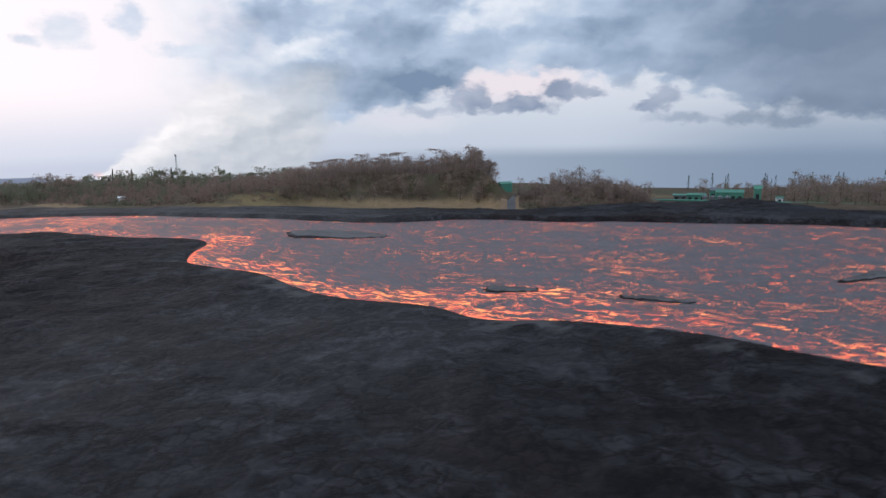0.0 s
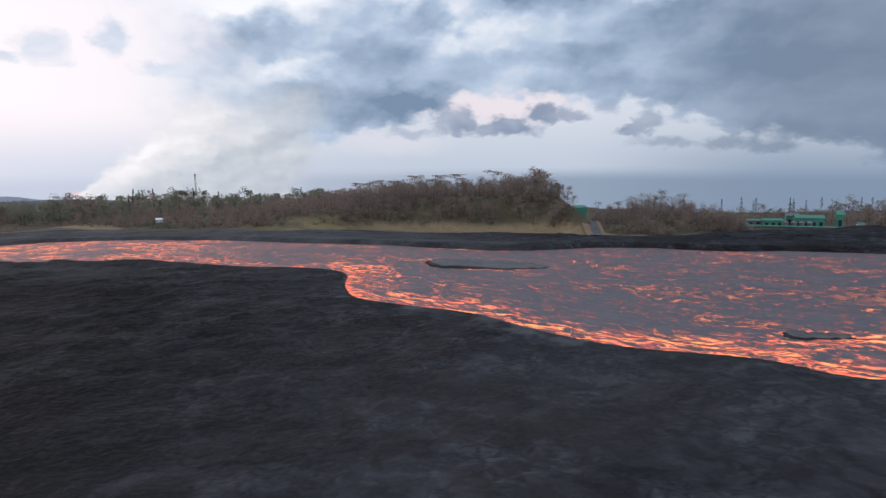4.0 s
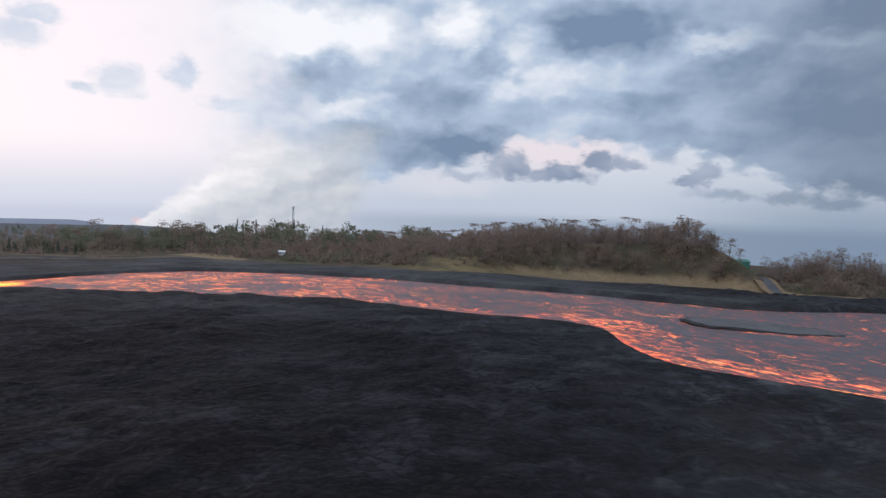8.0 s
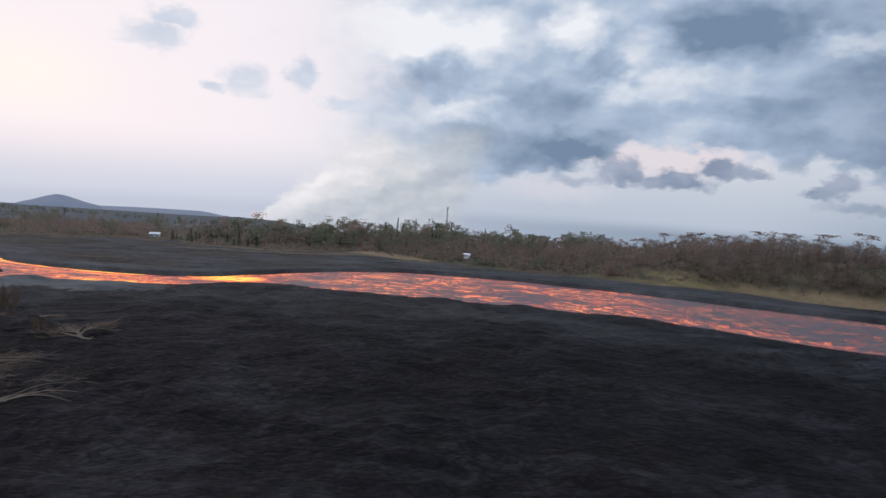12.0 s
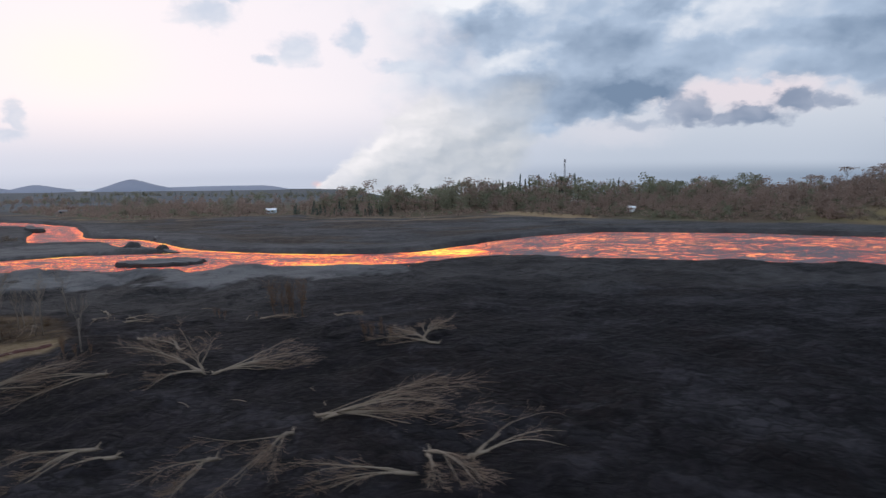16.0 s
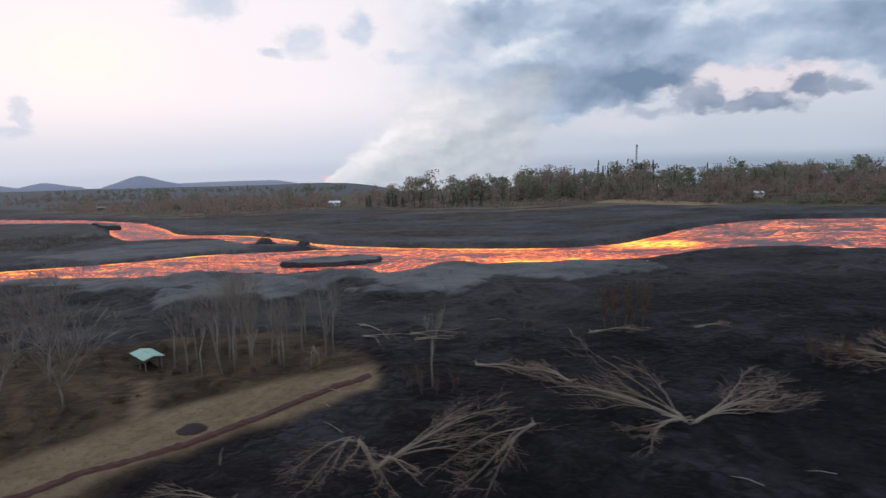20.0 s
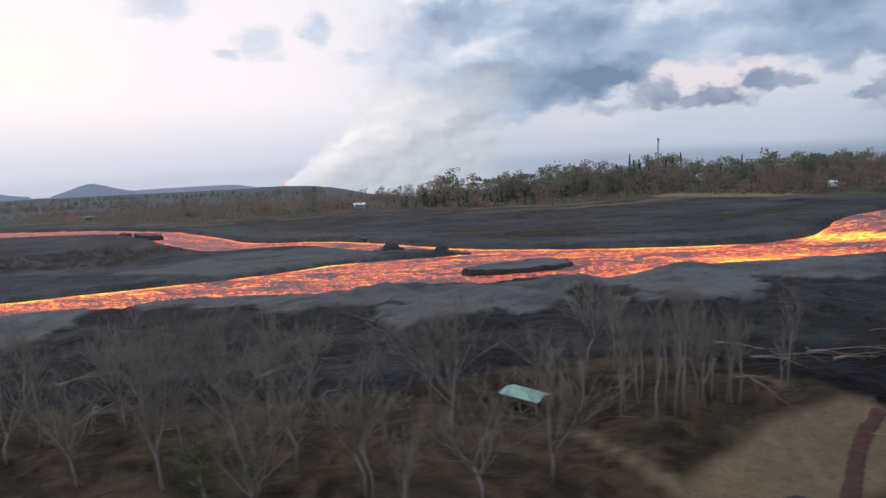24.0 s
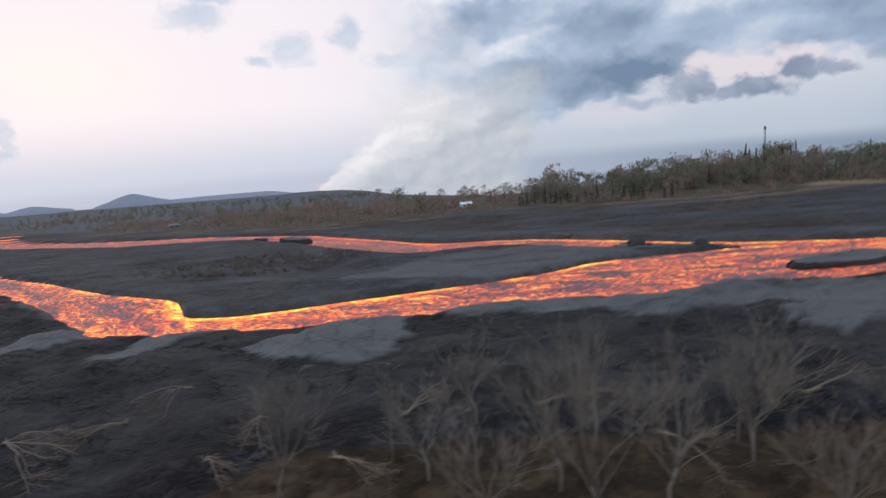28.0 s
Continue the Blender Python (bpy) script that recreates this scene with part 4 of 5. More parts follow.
def leafy_tree(seed, height, width, crown_from, leaves, size, flat=1.0, gaps=0.35, limbs=True):
    """Trunk with limbs and a loose crown of many small leaf clumps."""
    rng = random.Random(seed)
    a, c = Geo(), Geo()
    a.tube([(0, 0, -0.5), (rng.gauss(0, 0.2), rng.gauss(0, 0.2), height * 0.5), (rng.gauss(0, 0.4), rng.gauss(0, 0.4), height * (0.9 if limbs else 0.7))], [0.2, 0.14, 0.05], 5 if limbs else 3)
    knots = []
    for i in range(11):
        t, rr = rng.uniform(0, 6.28), math.sqrt(rng.random()) * width * 0.5
        h = rng.uniform(crown_from, 1.0)
        taper = 1.0 if flat > 1 else (1.08 - 0.55 * ((h - crown_from) / (1 - crown_from)) ** 2)
        knots.append(Vector((math.cos(t) * rr * taper, math.sin(t) * rr * taper, h * height)))
        if limbs:
            a.tube([(0, 0, height * max(0.25, h - 0.3)), tuple(knots[-1])], [0.06, 0.025], 3)
    for i in range(leaves):
        k = rng.choice(knots)
        s = width * gaps * 0.6
        near = lambda w: max(-1.35 * w, min(1.35 * w, rng.gauss(0, w)))
        p = k + Vector((near(s), near(s), near(s * 0.6 / flat)))
        if p.z > height * 0.12:
            c.leaf(p, size * rng.uniform(0.6, 1.3), rng)
    return a, c


def place(x, y, turn=0.0, size=1.0, sink=0.1, tilt=0.0):
    m = pose(x, y, ground_z(x, y) - sink, tilt, 0, turn)
    return m @ Matrix.Diagonal((size, size, size, 1))


def stand(proto_list, spots, seed, lo=0.85, hi=1.2):
    """Copies of prototype things at plan points; each prototype is itself used once."""
    rng = random.Random(seed)
    fresh = list(proto_list)
    zs = land(np.array([s[0] for s in spots]), np.array([s[1] for s in spots]))[0]
    for n, (spot, z) in enumerate(zip(spots, zs)):
        k = spot[2] if len(spot) > 2 else 1.0
        s = k * rng.uniform(lo, hi)
        m = pose(spot[0], spot[1], float(z) - 0.1, rng.gauss(0, 2), rng.gauss(0, 2), rng.uniform(0, 360))
        p = proto_list[n % len(proto_list)]
        if p in fresh:
            p.matrix_basis = m
            fresh.remove(p)
            ob = p
        else:
            ob = copy_thing(p, m)
        ob.scale = (s, s, s * rng.uniform(0.92, 1.1))
    for p in fresh:
        for o in (*p.children_recursive, p):
            bpy.data.objects.remove(o)


def bare_proto(seed, height, spread, lift, limbs, depth, bole, r, name, label, group, trunk=None, twig=None):
    a, b = bare_tree(seed, height, spread, lift, limbs, depth, bole, r)
    t = thing(name, label, "tree", group)
    part("trunk", a, trunk or M_GREYBARK, t, smooth=True)
    part("crown", b, twig or M_TWIG, t, "fine bare twigs")
    return t


def leafy_proto(seed, height, width, frm, leaves, size, leaf, name, label, group, flat=1.0, gaps=0.35, bark=None):
    a, c = leafy_tree(seed, height, width, frm, leaves, size, flat, gaps)
    t = thing(name, label, "tree", group)
    part("trunk", a, bark or M_GREYBARK, t, smooth=True)
    part("crown", c, leaf, t)
    return t


def conifer(seed, height, width, leaves):
    rng = random.Random(seed)
    a, c = Geo(), Geo()
    a.tube([(0, 0, -0.4), (0.05, 0, height * 0.5), (0, 0.05, height)], [0.16, 0.1, 0.03], 5)
    for i in range(leaves):
        h = rng.uniform(0.06, 1.0)
        t, rr = rng.uniform(0, 6.28), width * 0.5 * (1.05 - h) ** 0.7 * math.sqrt(rng.random())
        c.leaf((math.cos(t) * rr, math.sin(t) * rr, h * height), 0.34 * rng.uniform(0.6, 1.3), rng)
    return a, c


def joined(name, protos, spots, seed, label, category, materials, lo=0.8, hi=1.25):
    """One mesh of many far plants, of kind stuff."""
    rng = np.random.RandomState(seed)
    V, F, MI, off = [], [], [], 0
    sx, sy = np.array([s[0] for s in spots]), np.array([s[1] for s in spots])
    zs = land(sx, sy)[0]
    arr = []
    for geos in protos:
        arr.append([(np.array(g.v), g.f, mi) for g, mi in geos if g.v])
    clump = (0.55 + 0.9 * fbm(sx, sy, 38, 3, 99)) * (0.6 + 0.4 * step(8, 70, sy - veg_line(sx)))
    for x, y, z, k in zip(sx, sy, zs, clump):
        t, s = rng.uniform(0, 6.28), rng.uniform(lo, hi) * k
        c, sn = math.cos(t) * s, math.sin(t) * s
        for v, f, mi in arr[rng.randint(len(arr))]:
            V.append(np.stack([x + v[:, 0] * c - v[:, 1] * sn, y + v[:, 0] * sn + v[:, 1] * c, z - 0.2 + v[:, 2] * s], 1))
            F += [tuple(i + off for i in q) for q in f]
            MI += [mi] * len(f)
            off += len(v)
    me = bpy.data.meshes.new(name)
    me.from_pydata(np.vstack(V), [], F)
    for mt in materials:
        me.materials.append(mt)
    me.polygons.foreach_set("material_index", MI)
    me.update()
    return tagged(new(name, me), label, category, kind="stuff")


def scatter(n, seed, x0, x1, y0, y1, ok):
    """Random plan points that pass a test, not too close to one another."""
    rng = np.random.RandomState(seed)
    x, y = rng.uniform(x0, x1, n * 6), rng.uniform(y0, y1, n * 6)
    good = ok(x, y)
    return list(zip(x[good], y[good]))[:n]


# ---------------- rafts and islands in the flow ----------------
def raft(name, x0, y0, x1, y1, width, height, seed, label, lumps=()):
    """A slab of crust with broken dark sides, longer than wide."""
    rng = random.Random(seed)
    L = math.hypot(x1 - x0, y1 - y0)
    n, top, side = 44, Geo(), Geo()
    ring = []
    for i in range(n):
        t = 2 * math.pi * i / n
        ex = abs(math.cos(t)) ** 0.75 * math.copysign(1, math.cos(t))
        ey = abs(math.sin(t)) ** 0.85 * math.copysign(1, math.sin(t))
        w = 0.5 + 0.28 * math.sin(ex * 1.3 + seed) + 0.2
        k = rng.uniform(0.93, 1.07)
        ring.append((ex * L / 2 * k, ey * width * 0.5 * w * rng.uniform(0.86, 1.1)))
    levels = [(1.0, -0.6), (1.02, height * 0.35), (0.98, height * 0.8), (0.95, height)]
    for s, z in levels:
        for x, y in ring:
            side.v.append((x * s + rng.gauss(0, 0.1), y * s + rng.gauss(0, 0.1), z + rng.gauss(0, 0.1) * (z > 0)))
    for k in range(len(levels) - 1):
        for i in range(n):
            j = (i + 1) % n
            side.f.append((k * n + i, k * n + j, (k + 1) * n + j, (k + 1) * n + i))
    rim = [side.v[(len(levels) - 1) * n + i] for i in range(n)]
    top.v = list(rim)
    for s in (0.75, 0.45, 0.15):
        for x, y, z in rim:
            b = sum(h * math.exp(-(((x * s - lx) / lr) ** 2 + ((y * s - ly) / lr) ** 2)) for lx, ly, lr, h in lumps)
            top.v.append((x * s, y * s, height + 0.18 * rng.gauss(0, 1) + 0.12 + b))
    top.f = [(k * n + i, k * n + (i + 1) % n, (k + 1) * n + (i + 1) % n, (k + 1) * n + i) for k in range(3) for i in range(n)]
    top.f.append(tuple(3 * n + i for i in range(n)))
    cx, cy = (x0 + x1) / 2, (y0 + y1) / 2
    t = thing(name, label, "lava raft", "rafts in the flow", pose(cx, cy, float(base_z(cx, cy)) - 0.35, 0, 0, math.degrees(math.atan2(y1 - y0, x1 - x0))))
    part("crust", top, M_CRUST, t, smooth=True)
    part("broken_edge", side, M_ROCK, t, "black broken side of the slab")


raft("lava_raft", -327.5, 218, -306.5, 225, 9.5, 1.1, 1, "long grey slab of solid crust standing in the lava")
raft("lava_raft", -40, 187, -10.5, 174, 13, 0.4, 2, "large flat grey slab of crust drifting in the lava")
raft("lava_raft", -356, 254, -329, 246, 7, 0.9, 3, "low grey ledge of crust with two dark knobs", ((-9, 0.9, 1.3, 1.3), (6, 0.7, 1.0, 1.0)))
raft("lava_raft", 10, 109, 19, 106.5, 6, 0.2, 4, "small dark raft of crust ringed by glowing cracks")
raft("lava_raft", 31, 99, 41, 94, 3.5, 0.2, 5, "narrow dark raft of crust in the lava pond")
raft("lava_raft", 69, 101, 82, 106, 5, 0.2, 6, "small dark raft of crust in the lava pond")
raft("lava_raft", -484, 340, -468, 334, 6, 2.4, 7, "black block of broken crust in the far channel")
raft("lava_raft", -421, 316, -408, 310, 5, 1.1, 8, "low dark slab of crust beside the far channel")
raft("lava_raft", -508, 364, -500, 360, 4, 1.5, 9, "small black block of crust in the far channel")
raft("lava_raft", -372, 292, -366, 284, 3, 1.4, 11, "small black block of crust in the far channel")

# dark knobs standing on the ledge
for x, y, r, h, seed in ((-351, 252.6, 2.1, 2.3, 3), (-337, 248.6, 1.6, 1.7, 4), (-348, 251.6, 1.1, 1.0, 5)):
    rng = random.Random(seed)
    g, n = Geo(), 14
    for s, z in ((1.0, -0.3), (0.95, 0.35), (0.72, 0.7), (0.35, 0.95)):
        for i in range(n):
            t = 2 * math.pi * i / n
            k = s * r * rng.uniform(0.8, 1.15)
            g.v.append((1.25 * k * math.cos(t), k * math.sin(t), z * h * rng.uniform(0.9, 1.1)))
    g.f = [(k * n + i, k * n + (i + 1) % n, (k + 1) * n + (i + 1) % n, (k + 1) * n + i) for k in range(3) for i in range(n)]
    g.f.append(tuple(3 * n + i for i in range(n)))
    b = tagged(new("lava_block", g.mesh("lava_block", M_ROCK)), "black knob of broken lava on a grey crust ledge", "lava block", "knobs on the ledge")
    b.matrix_basis = pose(x, y, float(base_z(np.array([x]), np.array([y]))[0]) + 0.45, 0, 0, 20 * seed)

# ---------------- wooded hill and belts beyond the flow ----------------
LBL = "scorched brown tree with a thin twiggy crown on the hill"
hill_protos = [leafy_proto(100 + i, 9.5 + 0.8 * i, 5.2 + 0.5 * (i % 3), 0.16, 400, 0.28, M_BROWN, "brown_tree", LBL, "trees of the wooded hill") for i in range(5)]
hill_protos += [bare_proto(140 + i, 11, 0.35, 0.8, 5, 3, 0.3, 0.13, "brown_tree", "leafless grey-brown tree on the hill", "trees of the wooded hill", M_GREYBARK, M_TWIG) for i in range(2)]


def on_hill(x, y):
    v = veg_line(x)
    return (y > v + 9 + 3 * step(-95, -70, x) + 6 * fbm(x, y, 12, 2, 81)) & (np.abs(x - np.interp(y, [286, 345], [40, 46])) > 5) & ~((y > 322 - 12) & (y < 342) & (x > -106) & (x < -62)) & ((x < 38) | (x > 50))


front = scatter(190, 5, -78, 41, 300, 395, lambda x, y: on_hill(x, y) & (y < veg_line(x) + 62))
front += scatter(105, 6, 48, 110, 258, 345, lambda x, y: (y > veg_line(x) + 18) & (((x - 77) / 31) ** 2 + ((y - 308) / 40) ** 2 < 1))
stand(hill_protos, [(x, y, 0.9 if x > 47 else 1.0) for x, y in front], 11, 0.7, 1.05)
far_geo = []
for i in range(6):
    a, c = leafy_tree(200 + i, 7.5 + i * 0.8, 6.4 + 0.7 * (i % 3), 0.06, 300, 0.40, limbs=False, gaps=0.25)
    far_geo.append([(a, 0), (c, 1)])
green_geo = []
for i in range(4):
    a, c = leafy_tree(220 + i, 7 + i, 7.4, 0.06, 270, 0.46, limbs=False, gaps=0.25)
    green_geo.append([(a, 0), (c, 2)])
bush_geo = []
for i in range(6):
    a, c = leafy_tree(230 + i, 3.0 + 0.35 * i, 6.2, 0.04, 80, 0.5, limbs=False, gaps=0.30)
    bush_geo.append([(a, 0), (c, 2 if i == 0 else 1)])
dark_geo = []
for i in range(3):
    a, c = conifer(240 + i, 10 + i, 3.2, 110)
    dark_geo.append([(a, 0), (c, 3)])
MATS = (M_DARKBARK, M_BROWN, M_GREEN, M_DARKGREEN)
joined("woodland", far_geo, scatter(240, 7, -85, 40, 320, 480, lambda x, y: on_hill(x, y) & (y > veg_line(x) + 50)), 1, "dense scorched brown wood covering the hill", "wood", MATS, 0.65, 1.1)
joined("woodland", far_geo + [green_geo[0]], scatter(330, 8, -265, -60, 300, 480, lambda x, y: (y > veg_line(x) + 14) & ~((np.abs(x + 84) < 24) & (np.abs(y - 328) < 18)) & (fbm(x, y, 40, 2, 83) > 0.36)), 2,
       "thin belt of brown and olive trees behind the flow", "wood", MATS, 0.45, 0.95)
joined("woodland", green_geo + far_geo[:3], scatter(430, 9, -340, -20, 440, 610, lambda x, y: fbm(x, y, 60, 2, 85) > 0.34), 3, "olive-green trees on the plain beyond the flow", "wood", MATS, 0.6, 1.5)
joined("woodland", green_geo + far_geo[3:], scatter(90, 19, -400, -215, 470, 570, lambda x, y: fbm(x, y, 30, 2, 86) > 0.40), 15, "taller green and brown trees behind the row of conifers", "wood", MATS, 1.0, 1.5)
joined("woodland", green_geo[:2] + far_geo + far_geo, scatter(520, 10, -1250, -300, 420, 1100, lambda x, y: (y > veg_line(x) + 25) & (y < veg_line(x) + 330) & (fbm(x, y, 60, 2, 87) > 0.42)), 4,
       "scattered brown and green trees on the far plain", "wood", MATS, 0.45, 1.0)
joined("woodland", far_geo + green_geo[:1], scatter(330, 12, 118, 360, 150, 460, lambda x, y: (y > veg_line(x) + 8) & ((x > 178) | (y > 385)) & (np.hypot(x - 160, y - 327) > 30) & (fbm(x, y, 45, 2, 89) > 0.33)), 5,
       "brown leafless wood behind the power plant", "wood", MATS, 0.75, 1.15)
joined("woodland", dark_geo + green_geo[:1], scatter(170, 18, 150, 800, 560, 1000, lambda x, y: (np.arctan2(x, y) > 0.33) & (fbm(x, y, 120, 2, 92) > 0.42)), 14, "dark distant wood towards the coast", "wood", MATS, 1.0, 1.5)
joined("woodland", dark_geo[:1] + green_geo[:2], scatter(260, 13, -1700, 900, 950, 1700, lambda x, y: (fbm(x, y, 200, 2, 91) > 0.42) & (x < -0.4 * (y - 80) - 250)), 6, "distant dark trees towards the coast", "wood", MATS, 0.7, 1.3)
joined("scrubland", bush_geo, scatter(1300, 14, -900, -250, 395, 800, lambda x, y: (y > veg_line(x) + 6) & (y < veg_line(x) + 200) & (fbm(x, y, 45, 3, 97) > 0.40)), 7, "low brown scrub covering the plain beyond the flow", "scrub", MATS, 0.6, 1.25)
joined("scrubland", bush_geo + far_geo[:2], scatter(540, 15, -265, 38, 255, 470, lambda x, y: (y > veg_line(x) + 12 + 3 * step(-95, -70, x)) & (y < veg_line(x) + 110) & ((np.abs(x + 84) > 26) | (np.abs(y - 328) > 18) | (fbm(x, y, 9, 2, 98) > 0.56))), 8,
       "low brown scrub under the trees of the hill", "scrub", MATS, 0.4, 0.9)
joined("scrubland", bush_geo + far_geo[:2], scatter(250, 16, 46, 112, 255, 352, lambda x, y: (y > veg_line(x) + 20) & (((x - 78) / 34) ** 2 + ((y - 308) / 46) ** 2 < 1)), 13, "low brown scrub on the wooded mound", "scrub", MATS, 0.45, 0.9)

# flat-topped trees on the skyline
umb = [leafy_proto(260 + i, 11.5 + i, 10, 0.86, 260, 0.36, M_BROWN, "umbrella_tree", "tall flat-topped tree with a sparse brown crown", "flat-topped trees", flat=3.0, gaps=0.22) for i in range(3)]
stand(umb, [(-30, 392), (-22, 402), (-38, 398), (-8, 398), (-62, 430), (-75, 445), (-90, 452), (-50, 420), (8, 392), (-130, 520), (-105, 505), (-118, 540), (-150, 560), (-68, 425), (-14, 380)], 21, 0.85, 1.05)
cyp = []
for i in range(3):
    a, c = conifer(280 + i, 13 + 1.5 * i, 2.6, 380)
    t = thing("cypress", "slim dark green cypress standing above the wood", "tree", "cypresses")
    part("trunk", a, M_DARKBARK, t)
    part("crown", c, M_DARKGREEN, t)
    cyp.append(t)
stand(cyp, [(-262, 528), (-258, 531), (-254, 529), (-250, 533), (-246, 530), (-240, 535), (-228, 540), (-224, 536), (-186, 520), (-152, 505), (-270, 560), (-215, 555)], 22, 0.9, 1.2)
row = []
for i in range(3):
    a, c = conifer(290 + i, 9 + i, 4.2, 330)
    t = thing("conifer", "dark conifer in a planted row at the field edge", "tree", "row of conifers")
    part("trunk", a, M_DARKBARK, t)
    part("crown", c, M_DARKGREEN, t)
    row.append(t)
stand(row, [(-392 + 3.1 * i + 2 * math.sin(i * 5.3), 456 - 1.5 * i + 5 * math.sin(i * 2.1), 0.75 + 0.25 * math.sin(i * 3.7)) for i in range(25)], 23, 0.6, 0.9)
bushy = [leafy_proto(300 + i, 10 + i, 8.5, 0.2, 520, 0.45, M_GREEN, "green_tree", "rounded olive-green tree rising above the plain", "green trees", gaps=0.42, bark=M_DARKBARK) for i in range(3)]
stand(bushy, [(-504, 613, 1.3), (-300, 470), (-292, 478), (-312, 482), (-118, 470, 1.2), (-110, 476), (-455, 480), (-160, 450), (-172, 462), (-270, 470), (-212, 470), (-640, 640), (-720, 700, 1.2), (-580, 560), (-380, 520), (-410, 560)], 24)

# far cinder cones, their distance haze painted into the base colour
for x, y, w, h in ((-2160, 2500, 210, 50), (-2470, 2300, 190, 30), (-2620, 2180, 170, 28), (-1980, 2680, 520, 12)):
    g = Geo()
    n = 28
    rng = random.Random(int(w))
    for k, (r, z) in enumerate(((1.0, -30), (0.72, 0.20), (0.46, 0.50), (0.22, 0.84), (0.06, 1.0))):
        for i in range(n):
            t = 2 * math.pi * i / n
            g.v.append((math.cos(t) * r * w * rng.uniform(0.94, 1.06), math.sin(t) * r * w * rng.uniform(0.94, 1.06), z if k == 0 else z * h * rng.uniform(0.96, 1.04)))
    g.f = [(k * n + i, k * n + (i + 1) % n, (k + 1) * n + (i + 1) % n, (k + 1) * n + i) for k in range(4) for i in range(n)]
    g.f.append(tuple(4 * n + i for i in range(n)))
    t = tagged(new("cinder_cone", g.mesh("cinder_cone", mat_plain("haze_painted_slope", (0.19, 0.23, 0.30), (0.23, 0.27, 0.35), 1.0, scale=0.01), True)),
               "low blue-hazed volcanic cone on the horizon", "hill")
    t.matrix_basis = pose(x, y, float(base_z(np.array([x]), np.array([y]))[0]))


# ---------------- mast, houses, plant, road ----------------
def mast(x, y, h):
    z = ground_z(x, y)
    t = thing("radio_mast", "slim grey lattice radio mast above the trees", "mast", m=pose(x, y, z))
    legs = [(0.9 * math.cos(a), 0.9 * math.sin(a)) for a in (0.5, 2.6, 4.7)]
    for lx, ly in legs:
        g = Geo()
        g.tube([(lx, ly, 0), (lx * 0.55, ly * 0.55, h)], [0.16, 0.12], 5)
        part("leg", g, M_STEEL, t)
    g = Geo()
    for k in range(16):
        z0, z1 = h * k / 16, h * (k + 1) / 16
        for (ax, ay), (bx, by) in zip(legs, legs[1:] + legs[:1]):
            s0, s1 = 1 - 0.45 * k / 16, 1 - 0.45 * (k + 1) / 16
            g.tube([(ax * s0, ay * s0, z0), (bx * s1, by * s1, z1)], [0.06, 0.06], 3)
    part("lattice", g, M_STEEL, t)
    g = Geo()
    for a in (0, 2.1, 4.2):
        g.box((0.5, -0.2, -1.2), (0.8, 0.2, 1.2), a, (0, 0, h - 0.6))
    part("antenna", g, M_STEEL, t)


mast(-224.4, 590, 29.5)


def house(name, x, y, turn, w, d, h, wall, roof, label, rise=0.9, openings=True):
    t = thing(name, label, "house", m=pose(x, y, ground_z(x, y) - 0.2, 0, 0, turn))
    g = Geo()
    g.box((-w / 2, -d / 2, 0), (w / 2, d / 2, h))
    part("wall", g, wall, t)
    g = Geo()
    e = 0.35
    for s in (-1, 1):
        o = len(g.v)
        for zz in (0, 0.12):
            g.v += [(-w / 2 - e, s * (d / 2 + e), h - 0.15 + zz), (w / 2 + e, s * (d / 2 + e), h - 0.15 + zz), (w / 2 + e, 0, h + rise + zz), (-w / 2 - e, 0, h + rise + zz)]
        g.f += [tuple(o + i for i in q) for q in ((0, 1, 2, 3), (7, 6, 5, 4), (0, 4, 5, 1), (1, 5, 6, 2), (2, 6, 7, 3), (3, 7, 4, 0))]
    part("roof", g, roof, t)
    if openings:
        for k in range(max(1, int(w / 2.5))):
            win = Geo()
            cx = -w / 2 + (k + 0.5) * w / max(1, int(w / 2.5))
            win.box((cx - 0.5, -d / 2 - 0.04, h * 0.4), (cx + 0.5, -d / 2 + 0.02, h * 0.8))
            part("window", win, M_WINDOW, t)


house("house", -428.6, 493, 20, 7, 5, 2.6, mat_plain("pale_blue_paint", (0.45, 0.55, 0.62), (0.6, 0.68, 0.74)), M_WHITE, "pale blue low house at the edge of the lava")
house("shed", -185.7, 395, 10, 3.4, 3, 2.4, M_WHITE, M_WHITE, "small white shed on the dry grass", 0.5, False)
house("house", -213, 505, 15, 7, 6, 4.5, M_WHITE, M_STEEL, "white house half hidden among trees")
house("house", -395, 640, 5, 8, 6, 4.5, M_WHITE, M_STEEL, "small pale house among far trees")
house("house", -700, 590, 30, 7, 5, 2.5, M_CRUST, M_STEEL, "small pale house on the far plain")
house("house", -820, 730, 30, 10, 6, 3, M_CUT, M_RED, "long low house with a red roof on the far plain")


